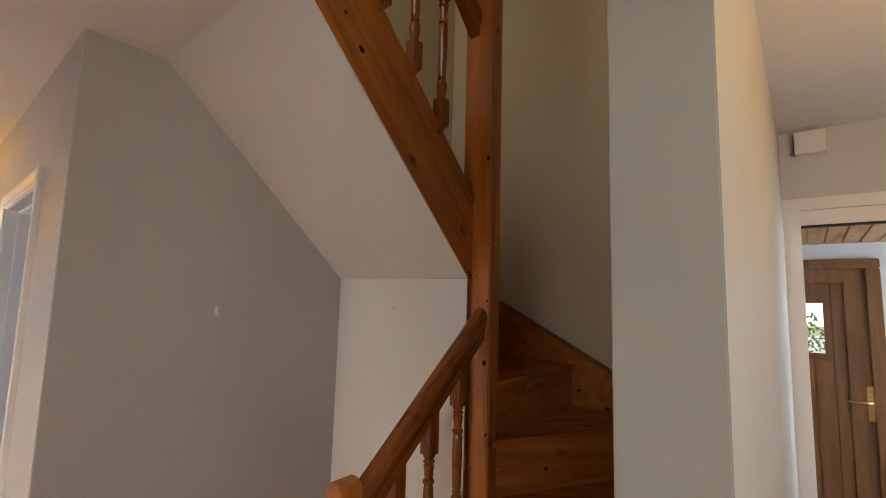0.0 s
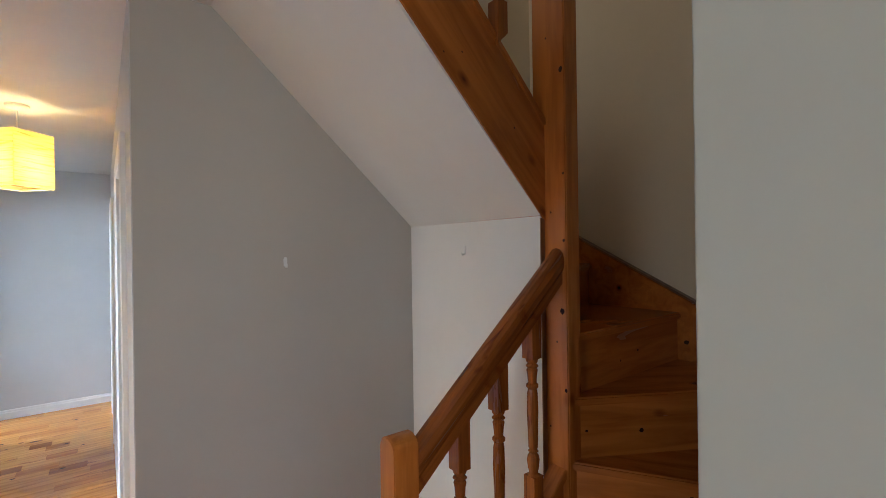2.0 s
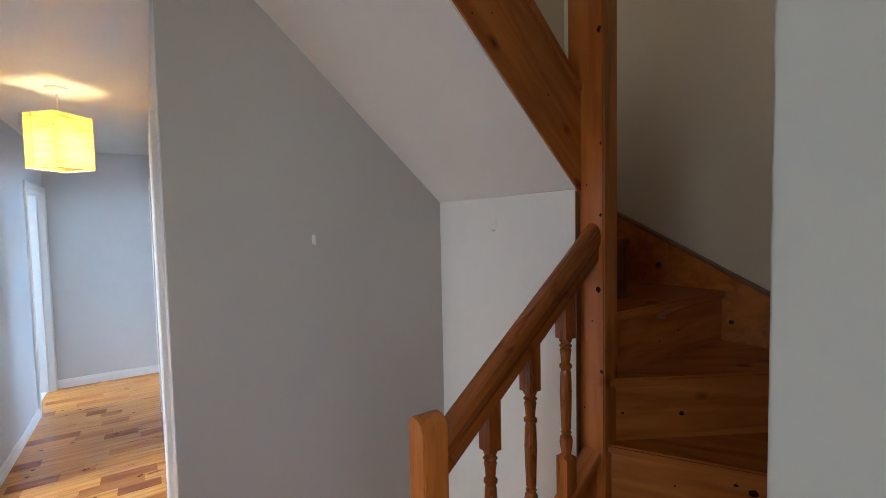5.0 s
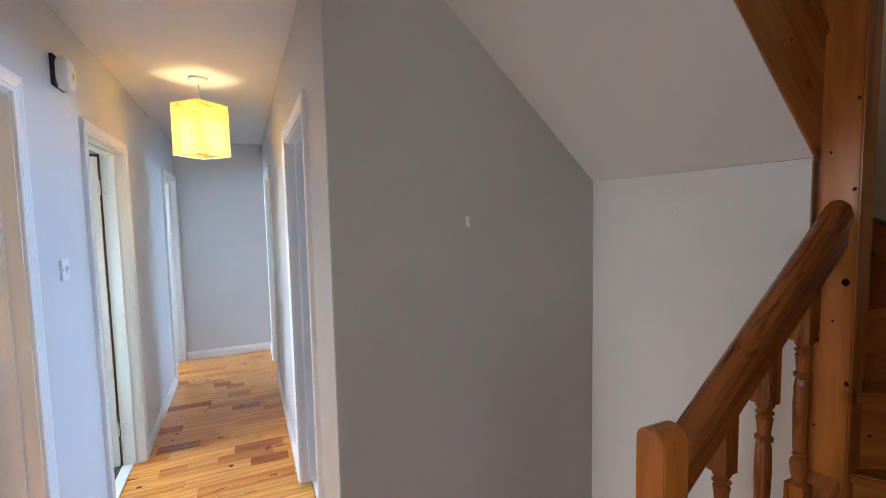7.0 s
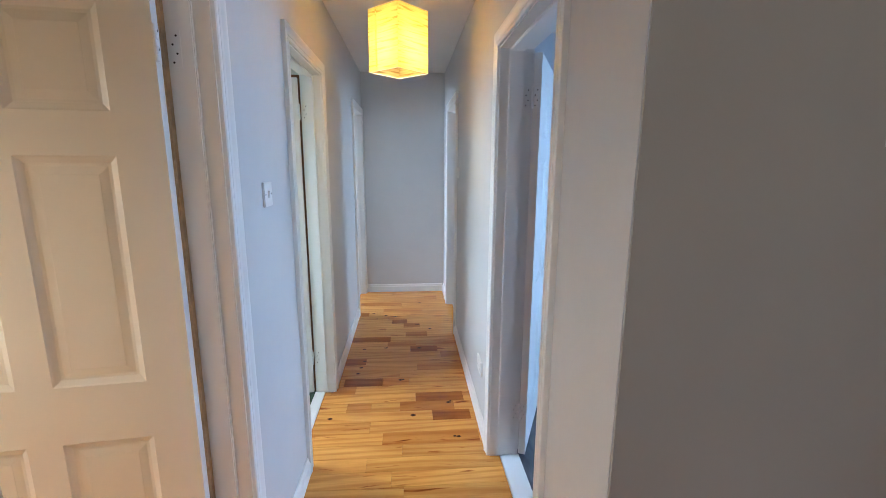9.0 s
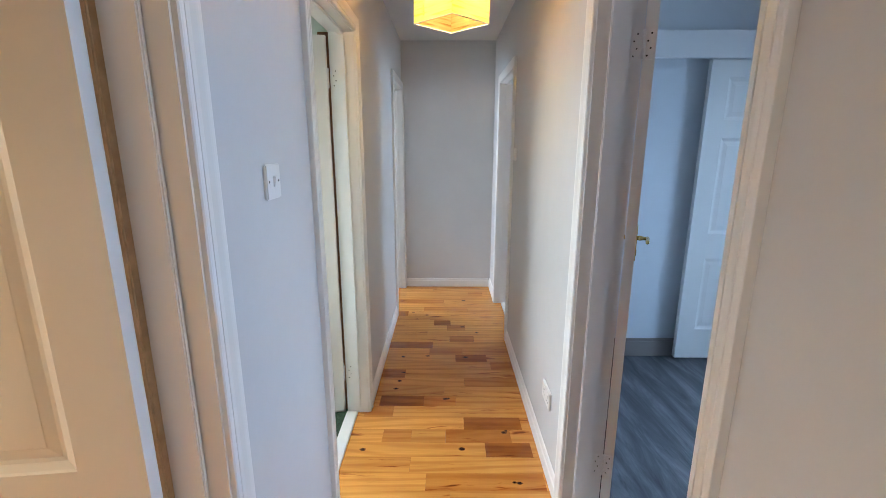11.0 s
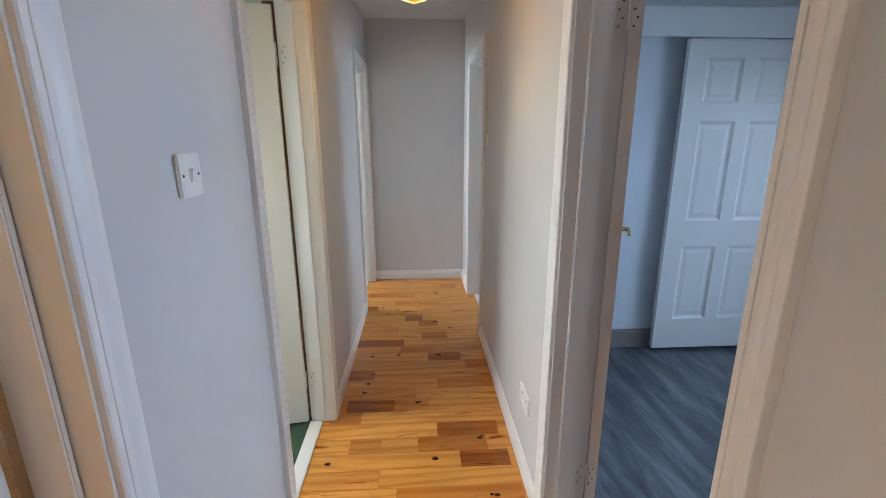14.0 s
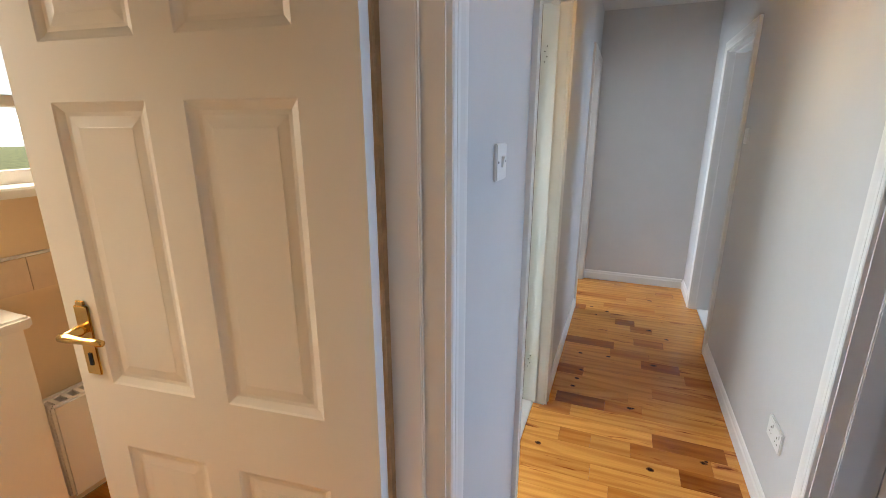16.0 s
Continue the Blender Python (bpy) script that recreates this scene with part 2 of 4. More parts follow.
M_CONCRETE = plain("grey_screed", (0.30, 0.29, 0.28), rough=0.8, worn=0.3)
M_YARD = plain("pale_gravel", (0.52, 0.50, 0.46), rough=0.9, worn=0.3, scale=30)
M_LEAF = plain("hedge_leaf", (0.10, 0.18, 0.04), rough=0.6, worn=0.5, scale=6)
M_GRASS = plain("dry_grass", (0.34, 0.34, 0.12), rough=0.9, worn=0.5, scale=3)


def vinyl():
    """Slate-look sheet: long smeared streaks on the slant, pale scratches, faint darker veins."""
    m, nt, b = mat("blue_grey_vinyl")
    tc = nt.nodes.new("ShaderNodeTexCoord")
    turn = nt.nodes.new("ShaderNodeVectorRotate")
    turn.rotation_type = "Z_AXIS"
    turn.inputs["Angle"].default_value = radians(VINYL_TURN)
    nt.links.new(tc.outputs["Object"], turn.inputs["Vector"])

    def streaks(scale, stretch, detail, twist):
        mp = node(nt, "ShaderNodeMapping")
        mp.inputs["Scale"].default_value = (1.0, stretch, 1.0)
        nt.links.new(turn.outputs[0], mp.inputs["Vector"])
        n = node(nt, "ShaderNodeTexNoise", Scale=scale, Detail=detail, Roughness=0.68, Distortion=twist)
        nt.links.new(mp.outputs[0], n.inputs["Vector"])
        return n.outputs[0]

    broad = streaks(1.7, 6.0, 10.0, 0.5)
    r = ramp(nt, broad, [(0.34, (0.044, 0.047, 0.056)), (0.50, (0.096, 0.100, 0.110)), (0.68, (0.205, 0.212, 0.222))])
    vein = ramp(nt, streaks(2.6, 16.0, 6.0, 0.8), [(0.30, (0.55, 0.57, 0.60)), (0.42, (1, 1, 1)), (0.62, (1, 1, 1)), (0.72, (1.5, 1.5, 1.5))])
    mx = nt.nodes.new("ShaderNodeMixRGB")
    mx.blend_type = "MULTIPLY"
    mx.inputs[0].default_value = 1.0
    nt.links.new(r.outputs[0], mx.inputs[1])
    nt.links.new(vein.outputs[0], mx.inputs[2])
    nt.links.new(mx.outputs[0], b.inputs["Base Color"])
    b.inputs["Roughness"].default_value = 0.40
    bump(nt, b, broad, 0.06, 0.002)
    return m


VINYL_TURN = 86
M_VINYL = vinyl()


def shade_paper():
    """Thin paper with horizontal fibre streaks that lets the bulb's light through."""
    m, nt, b = mat("shade_paper")
    v = coords(nt, (2.0, 2.0, 30.0), shift=False)
    n = node(nt, "ShaderNodeTexNoise", Scale=3.0, Detail=6.0, Distortion=0.35)
    nt.links.new(v, n.inputs["Vector"])
    r = ramp(nt, n.outputs[0], [(0.36, (0.62, 0.44, 0.18)), (0.45, (0.86, 0.70, 0.35)), (0.62, (0.97, 0.83, 0.46))])
    df = nt.nodes.new("ShaderNodeBsdfDiffuse")
    tr = nt.nodes.new("ShaderNodeBsdfTranslucent")
    mx = nt.nodes.new("ShaderNodeMixShader")
    mx.inputs[0].default_value = 0.90
    nt.links.new(r.outputs[0], df.inputs[0])
    nt.links.new(r.outputs[0], tr.inputs[0])
    nt.links.new(df.outputs[0], mx.inputs[1])
    nt.links.new(tr.outputs[0], mx.inputs[2])
    nt.links.new(mx.outputs[0], nt.nodes["Material Output"].inputs[0])
    nt.nodes.remove(b)
    return m


M_SHADE = shade_paper()


def glass():
    m, nt, b = mat("clear_glass")
    b.inputs["Base Color"].default_value = (0.97, 0.99, 0.98, 1)
    b.inputs["Roughness"].default_value = 0.02
    b.inputs["Transmission Weight"].default_value = 1.0
    b.inputs["IOR"].default_value = 1.1
    return m


M_GLASS = glass()


def glow(name, col, power):
    m, nt, b = mat(name)
    b.inputs["Emission Color"].default_value = (*col, 1)
    b.inputs["Emission Strength"].default_value = power
    return m



M_HAZE = glow("overcast_sky", (0.92, 0.97, 1.0), 1.3)

# ---- mesh helpers ----


def boxes(items, bevel=0.0):
    """One bmesh of boxes (x0, x1, y0, y1, z0, z1)."""
    bm = bmesh.new()
    for x0, x1, y0, y1, z0, z1 in items:
        m = Matrix.Translation(((x0 + x1) / 2, (y0 + y1) / 2, (z0 + z1) / 2)) @ Matrix.Diagonal((x1 - x0, y1 - y0, z1 - z0, 1))
        bmesh.ops.create_cube(bm, size=1.0, matrix=m)
    if bevel:
        bmesh.ops.bevel(bm, geom=bm.edges[:], offset=bevel, segments=2, affect="EDGES", clamp_overlap=True)
    return bm


def obj(name, bm, material, parent=None, m=None, label="", smooth=False):
    bmesh.ops.recalc_face_normals(bm, faces=bm.faces[:])
    me = bpy.data.meshes.new(name)
    bm.to_mesh(me)
    bm.free()
    me.materials.append(material)
    if smooth:
        for p in me.polygons:
            p.use_smooth = True
    o = new(name, me)
    if m is not None:
        o.matrix_world = m
    if parent is not None:
        o.parent = parent
    if label:
        o["label"] = label
    return o


def part(name, bm, material, parent, label="", m=None, smooth=False):
    return obj(name, bm, material, parent, m, label, smooth)


def thing(name, label, category, group="", kind="", m=None):
    o = new(name)
    o.empty_display_size = 0.1
    if m is not None:
        o.matrix_world = m
    return tagged(o, label, category, group, kind)


def structure(name, bm, material, label, category="wall", m=None):
    return tagged(obj(name, bm, material, m=m), label, category, kind="structure")


def prism(poly, p0, u, v, w, depth):
    """A polygon (a, b) in the plane of unit vectors u, v at p0, extruded by depth along w."""
    bm = bmesh.new()
    p0, u, v, w = map(Vector, (p0, u, v, w))
    a = [bm.verts.new(p0 + u * s + v * t) for s, t in poly]
    b = [bm.verts.new(p0 + u * s + v * t + w * depth) for s, t in poly]
    n = len(poly)
    bm.faces.new(a)
    bm.faces.new(b[::-1])
    for k in range(n):
        bm.faces.new((a[k], b[k], b[(k + 1) % n], a[(k + 1) % n]))
    return bm


def along(p0, p1, up=(0, 0, 1)):
    """Pose whose local x runs from p0 to p1, with local z near up. Also the length."""
    p0, p1 = Vector(p0), Vector(p1)
    x = (p1 - p0).normalized()
    y = Vector(up).cross(x).normalized()
    z = x.cross(y)
    m = Matrix((x, y, z)).transposed().to_4x4()
    m.translation = p0
    return m, (p1 - p0).length


def lathe(profile, seg=16):
    """Profile of (along x, radius) turned about local x."""
    bm = bmesh.new()
    rings = []
    for a, r in profile:
        rings.append([bm.verts.new((a, r * math.cos(2 * math.pi * k / seg), r * math.sin(2 * math.pi * k / seg))) for k in range(seg)])
    for p, q in zip(rings, rings[1:]):
        for k in range(seg):
            bm.faces.new((p[k], p[(k + 1) % seg], q[(k + 1) % seg], q[k]))
    bm.faces.new(rings[0])
    bm.faces.new(rings[-1][::-1])
    return bm


def add_mesh(bm, other):
    """Joins the bmesh other into bm."""
    me = bpy.data.meshes.new("tmp")
    other.to_mesh(me)
    other.free()
    bm.from_mesh(me)
    bpy.data.meshes.remove(me)
    return bm


# ---- large structure ----
HEAD, CASE = 2.01, 0.065                                   # door opening height, casing width
K0, K1 = 1.70, 2.476                                       # openings along the left wall
L0, L1 = 3.225, 3.960
F0, F1 = 5.49, 6.22
R0, R1 = 2.43, 3.24                                        # openings along the right wall
E0, E1 = 4.97, 5.77
W0, W1 = 0.25, 1.25
END_Y, TOP = 6.29, 5.0
SIDE_Y, FAR_X = 0.426, 2.27                               # walls beside and behind the stairs


def wall_y(name, x0, x1, y0, y1, z1, holes, material, label):
    """A wall along y with openings (y0, y1, z0, z1) through it."""
    out, at = [], y0
    for a, b, lo, hi in sorted(holes):
        out.append((x0, x1, at, a, 0, z1))
        out.append((x0, x1, a, b, hi, z1))
        if lo > 0:
            out.append((x0, x1, a, b, 0, lo))
        at = b
    out.append((x0, x1, at, y1, 0, z1))
    return structure(name, boxes(out), material, label)


def wall_x(name, y0, y1, x0, x1, z1, holes, material, label):
    out, at = [], x0
    for a, b, lo, hi in sorted(holes):
        out.append((at, a, y0, y1, 0, z1))
        out.append((a, b, y0, y1, hi, z1))
        if lo > 0:
            out.append((a, b, y0, y1, 0, lo))
        at = b
    out.append((at, x1, y0, y1, 0, z1))
    return structure(name, boxes(out), material, label)


wall_y("wall_west", LW - 0.112, LW, -1.2, END_Y, CEIL, [(W0, W1, 0, HEAD), (K0, K1, 0, HEAD), (L0, L1, 0, HEAD), (F0, F1, 0, HEAD)], M_WALL, "pale grey painted corridor wall with door openings")
wall_y("wall_east", RW, RW + 0.145, GREY_Y + 0.004, END_Y, CEIL, [(R0, R1, 0, HEAD), (E0, E1, 0, HEAD)], M_WALL, "pale grey painted corridor wall with two doors")
structure("wall_end", boxes([(-0.75, 0.60, END_Y, END_Y + 0.1, 0, CEIL)]), M_WALL, "plain pale grey wall closing the corridor")
structure("wall_understairs", boxes([(RW + 0.003, 2.27, GREY_Y, GREY_Y + 0.004, 0, CEIL), (RW + 0.145, 2.27, GREY_Y + 0.004, GREY_Y + 0.10, 0, TOP)]), M_GREY_SHADE, "grey painted wall under the stairs, colour darkened for shade")
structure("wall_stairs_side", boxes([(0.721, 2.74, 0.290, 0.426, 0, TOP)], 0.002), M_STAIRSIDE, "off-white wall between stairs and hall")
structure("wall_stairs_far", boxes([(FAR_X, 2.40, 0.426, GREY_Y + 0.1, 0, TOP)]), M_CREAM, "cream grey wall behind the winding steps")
wall_y("wall_front", 2.74, 2.86, -1.2, 0.290, CEIL, [(-0.74, 0.275, 0, 2.135)], M_WALL, "pale wall round the glazed inner door")
structure("wall_south", boxes([(-0.644, -0.5, -1.3, -1.2, 0, CEIL), (0.7, 2.86, -1.3, -1.2, 0, CEIL), (-0.5, 0.7, -1.3, -1.2, 0, 0.9), (-0.5, 0.7, -1.3, -1.2, 2.1, CEIL)]), M_WALL, "plain pale grey hall wall, unseen, with an added light opening")
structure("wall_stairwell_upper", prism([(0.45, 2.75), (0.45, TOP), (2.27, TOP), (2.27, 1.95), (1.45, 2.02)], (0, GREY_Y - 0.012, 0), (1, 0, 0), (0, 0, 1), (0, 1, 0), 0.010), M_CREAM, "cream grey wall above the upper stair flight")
# unseen landing walls; the hole is added for the stairwell fill lamp
structure("wall_landing", boxes([(-0.75, -0.65, 0.3, 0.7, 2.70, TOP), (-0.75, -0.65, 1.7, 2.1, 2.70, TOP), (-0.75, -0.65, 0.7, 1.7, 2.70, 3.0), (-0.75, -0.65, 0.7, 1.7, 4.0, TOP), (-0.65, 0.721, 0.33, 0.426, 2.70, TOP), (-0.65, RW + 0.1, GREY_Y, GREY_Y + 0.1, 2.70, TOP)]), M_CREAM, "plain unseen walls round the upper landing, with an added light opening")
structure("ceiling", boxes([(-0.75, 0.622, -1.3, END_Y + 0.1, CEIL, 2.70), (0.622, 2.86, -1.3, 0.29, CEIL, 2.70)]), M_CEIL, "flat white painted plaster ceiling", "ceiling")
structure("ceiling_upper", boxes([(-0.75, 2.40, 0.3, 2.1, TOP, TOP + 0.1)]), M_CEIL, "plain white ceiling above the stairwell", "ceiling")
structure("floor_base", boxes([(-0.75, 2.86, -1.3, END_Y + 0.1, -0.15, -0.014)]), M_CONCRETE, "grey screed under the floor boards", "floor")
structure("ground", boxes([(-400, 400, -400, 400, -0.5, -0.35)]), M_GRASS, "green lawn around the house", "ground")

structure("yard", boxes([(4.36, 40, -20, 20, -0.35, -0.33)]), M_YARD, "pale gravel yard before the front door", "ground")
hedge = bmesh.new()
hr = random.Random(3)
for k in range(1500):
    a = Vector((hr.uniform(11, 13), hr.uniform(-1.5, 2.5), 0))
    a.z = -0.33 + (1.55 + 0.25 * math.sin(a.y * 3.1) + 0.15 * math.sin(a.y * 7.7)) * math.sqrt(hr.random())
    u = Vector((hr.uniform(-1, 1), hr.uniform(-1, 1), hr.uniform(-1, 1))).normalized() * 0.05
    w = u.orthogonal().normalized() * 0.03
    hedge.faces.new([hedge.verts.new(p) for p in (a - u, a + w, a + u, a - w)])
tagged(obj("hedge", hedge, M_LEAF), "leafy green hedge beyond the yard", "hedge", kind="stuff")

structure("backdrop_west", boxes([(-60.2, -60, -70, 70, -1, 35)]), M_HAZE, "bright overcast sky far off", "backdrop")
structure("backdrop_east", boxes([(60, 60.2, -70, 70, -1, 35)]), M_HAZE, "bright overcast sky far off", "backdrop")


def slope_solid(front, rear):
    """A slab between two four-cornered ends, split across so that a slight twist stays smooth."""
    bm = bmesh.new()
    rows = []
    for k in range(7):
        rows.append([bm.verts.new(Vector(a).lerp(Vector(b), k / 6)) for a, b in zip(front, rear)])
    for p, q in zip(rows, rows[1:]):
        for j in range(4):
            bm.faces.new((p[j], p[(j + 1) % 4], q[(j + 1) % 4], q[j]))
    bm.faces.new(rows[0])
    bm.faces.new(rows[-1][::-1])
    return bm


# sloped plaster under the upper flight, and the wall that closes its foot
sx0, sz0, sx1, sz1 = 0.622, 2.466, 1.449, 1.707
sf = [((sx1, 1.206, 1.7085), (sx0, 1.206, 2.504), (sx0 + 0.04, 1.206, 2.526), (sx1 + 0.03, 1.206, 1.74)), ((sx1, GREY_Y, sz1), (sx0, GREY_Y, sz0), (sx0 + 0.04, GREY_Y, sz0 + 0.02), (sx1 + 0.03, GREY_Y, sz1 + 0.03))]
structure("soffit", slope_solid(*sf), M_SOFFIT, "off-white plastered slope under the stairs", "ceiling")
structure("wall_stair_foot", boxes([(1.447, 1.4655, 1.208, 1.253, 0, 1.707), (1.447, 1.497, 1.253, GREY_Y, 0, 1.707)]), M_SOFFIT, "off-white wall closing the winding steps")


def room(side, x0, x1, y0, y1, material, floor_mat, win, label, split=0.68):
    """A room beside the corridor: three walls, floor, ceiling, and one window in its outer wall."""
    wy0, wy1, wz0, wz1 = win
    far = x0 if side < 0 else x1
    fx0, fx1 = (far - 0.1, far) if side < 0 else (far, far + 0.1)
    w = [(fx0, fx1, y0 - 0.05, wy0, 0, CEIL), (fx0, fx1, wy1, y1 + 0.05, 0, CEIL), (fx0, fx1, wy0, wy1, 0, wz0), (fx0, fx1, wy0, wy1, wz1, CEIL)]
    w += [(x0, x1, y0 - 0.05, y0, 0, CEIL), (x0, x1, y1, y1 + 0.05, 0, CEIL)]
    # inner skin on the corridor side, above and beside the door
    structure("room_wall", boxes(w), material, label)
    structure("room_ceiling", boxes([(x0, x1, y0, y1, CEIL, CEIL + 0.1)]), M_CEIL, "plain white room ceiling", "ceiling")
    structure("room_floor", boxes([(x0, x1, y0, y1, -0.1, -0.003)]), floor_mat, "room floor " + label, "floor")
    wd = tagged(new("window_frame_side"), "white framed window in the " + label, "window", kind="structure")
    bx = (fx0 + fx1) / 2
    ym = (wy0 + wy1) / 2
    zm = wz0 + (wz1 - wz0) * split
    for nm, b in (("frame_jamb", (wy0, wy0 + 0.05, wz0, wz1)), ("frame_jamb", (wy1 - 0.05, wy1, wz0, wz1)), ("frame_rail", (wy0 + 0.05, wy1 - 0.05, wz0, wz0 + 0.05)), ("frame_rail", (wy0 + 0.05, wy1 - 0.05, wz1 - 0.05, wz1)), ("mullion", (ym - 0.03, ym + 0.03, wz0 + 0.05, wz1 - 0.05)), ("transom", (wy0 + 0.05, ym - 0.03, zm - 0.02, zm + 0.02)), ("transom", (ym + 0.03, wy1 - 0.05, zm - 0.02, zm + 0.02))):
        part(nm, boxes([(bx - 0.03, bx + 0.03, *b)], 0.004), M_TRIM, wd)
    for a, b in ((wy0 + 0.05, ym - 0.03), (ym + 0.03, wy1 - 0.05)):
        for c, d in ((wz0 + 0.05, zm - 0.02), (zm + 0.02, wz1 - 0.05)):
            g = part("pane", boxes([(bx - 0.003, bx + 0.003, a, b, c, d)]), M_GLASS, wd)
            g.visible_shadow = False
    inn = fx1 if side < 0 else fx0
    s = -side
    part("window_sill", boxes([(min(inn - 0.02 * s, inn + 0.12 * s), max(inn - 0.02 * s, inn + 0.12 * s), wy0 - 0.05, wy1 + 0.05, wz0 - 0.03, wz0 + 0.004)], 0.006), M_TRIM, wd)


room(-1, -2.2, LW - 0.112, 1.45, 2.92, M_PEACH, M_FLOOR, (1.56, 2.86, 1.285, 2.08), "peach painted kitchen", 0.355)
room(-1, -2.2, LW - 0.112, 3.05, 5.15, M_MINT, M_CARPET, (3.15, 4.4, 1.0, 2.1), "mint green painted bedroom")
room(-1, -3.0, LW - 0.112, 5.25, 7.4, M_WALL, M_CARPET, (5.3, 6.7, 1.0, 2.1), "pale grey painted bedroom")
room(-1, -3.0, LW - 0.112, -1.2, 1.35, M_WALL, M_FLOOR, (-0.75, 0.45, 0.85, 2.15), "pale grey living room")
room(1, RW + 0.145, 3.36, 2.07, 4.68, M_BLUE, M_VINYL, (2.55, 3.75, 1.0, 2.1), "pale blue grey painted bedroom")
room(1, RW + 0.145, 3.36, 4.78, 7.2, M_WALL, M_VINYL, (5.2, 6.6, 1.0, 2.1), "pale grey painted spare room")

# ---- doors ----
PROFILE = [(0.0, 0.0), (0.0, 0.012), (0.003, 0.015), (0.008, 0.0158), (0.0150, 0.0155), (0.0158, 0.0130), (0.0180, 0.0130), (0.0190, 0.0150), (0.030, 0.0162), (0.043, 0.0200), (0.048, 0.0208), (0.0495, 0.0190), (0.060, 0.0190), (0.064, 0.0178), (0.065, 0.0160), (0.065, 0.0)]


def sweep(rings):
    bm = bmesh.new()
    vs = [[bm.verts.new(p) for p in r] for r in rings]
    n = len(rings[0])
    for a, b in zip(vs, vs[1:]):
        for k in range(n):
            bm.faces.new((a[k], a[(k + 1) % n], b[(k + 1) % n], b[k]))
    bm.faces.new(vs[0])
    bm.faces.new(vs[-1][::-1])
    return bm


def door_surround(name, face, side, y0, y1, depth, label, back=0.0, inner=None):
    """Casing, lining and stops of an opening. side: +1 when the corridor lies towards +x of the wall's face."""
    d = tagged(new(name), label, "door frame", kind="structure")

    def P(y, n, z):
        return (face + side * n, y, z)

    part("casing", sweep([[P(y0 - u, n, 0) for u, n in PROFILE], [P(y0 - u, n, HEAD + u) for u, n in PROFILE]]), M_TRIM, d)
    part("casing", sweep([[P(y1 + u, n, 0) for u, n in PROFILE], [P(y1 + u, n, HEAD + u) for u, n in PROFILE]]), M_TRIM, d)
    part("casing_head", sweep([[P(y0 - u, n, HEAD + u) for u, n in PROFILE], [P(y1 + u, n, HEAD + u) for u, n in PROFILE]]), M_TRIM, d)
    a, b = sorted((face + side * 0.002, face - side * (depth + 0.004)))
    t = 0.006
    part("lining", boxes([(a, b, y0 - 0.004, y0 + t, 0, HEAD)]), M_TRIM, d)
    part("lining", boxes([(a, b, y1 - t, y1 + 0.004, 0, HEAD)]), M_TRIM, d)
    part("lining_head", boxes([(a, b, y0 + t, y1 - t, HEAD - t, HEAD + 0.004)]), M_TRIM, d)
    s0, s1 = sorted((face - side * 0.040, face - side * (depth - 0.040)))
    part("stop", boxes([(s0, s1, y0 + t, y0 + t + 0.013, 0.012, HEAD - t)], 0.003), M_TRIM, d)
    part("stop", boxes([(s0, s1, y1 - t - 0.013, y1 - t, 0.012, HEAD - t)], 0.003), M_TRIM, d)
    part("stop_head", boxes([(s0, s1, y0 + t + 0.013, y1 - t - 0.013, HEAD - t - 0.013, HEAD - t)], 0.003), M_TRIM, d)
    r0, r1 = sorted((face - side * (depth + 0.001), face - side * (depth + 0.017)))
    part("room_casing", boxes([(r0, r1, y1 - back, y1 + 0.045, 0, HEAD + 0.045)], 0.003), inner or M_TRIM, d)
    c0, c1 = sorted((face - side * 0.058, face - side * (depth + 0.01)))
    part("threshold", boxes([(c0, c1, y0 + t, y1 - t, -0.012, 0.008)], 0.003), M_TRIM, d, "white painted wooden threshold strip")
    return d


def panel_leaf(w, h, t, cols, rows):
    """A six-panel door leaf: local x across, y through, z up; sunk mouldings round raised fields on both faces."""
    bm = bmesh.new()

    def quad(*p):
        bm.faces.new([bm.verts.new(q) for q in p])

    xs = sorted({0.0, w, *[c for k in cols for c in k]})
    zs = sorted({0.0, h, *[r for k in rows for r in k]})
    for sgn in (0, 1):
        yb = 0.0 if sgn == 0 else t
        s = 1 if sgn == 0 else -1
        for x0, x1 in zip(xs, xs[1:]):
            for z0, z1 in zip(zs, zs[1:]):
                if (x0, x1) in cols and (z0, z1) in rows:
                    rings = []
                    for ins, dep in ((0, 0), (0.004, 0.003), (0.018, 0.0095), (0.026, 0.0102), (0.046, 0.0078), (0.048, 0.0072)):
                        y = yb + s * dep
                        rings.append([(x0 + ins, y, z0 + ins), (x1 - ins, y, z0 + ins), (x1 - ins, y, z1 - ins), (x0 + ins, y, z1 - ins)])
                    for a, b in zip(rings, rings[1:]):
                        for k in range(4):
                            quad(a[k], a[(k + 1) % 4], b[(k + 1) % 4], b[k])
                    quad(*rings[-1])
                else:
                    quad((x0, yb, z0), (x1, yb, z0), (x1, yb, z1), (x0, yb, z1))
    quad((0, 0, 0), (0, t, 0), (0, t, h), (0, 0, h))
    quad((w, 0, 0), (w, t, 0), (w, t, h), (w, 0, h))
    quad((0, 0, 0), (w, 0, 0), (w, t, 0), (0, t, 0))
    quad((0, 0, h), (w, 0, h), (w, t, h), (0, t, h))
    bmesh.ops.remove_doubles(bm, verts=bm.verts[:], dist=0.0002)
    return bm


COLS = [(0.116, 0.344), (0.430, 0.658)]
ROWS = [(0.215, 0.725), (0.895, 1.512), (1.620, 1.872)]


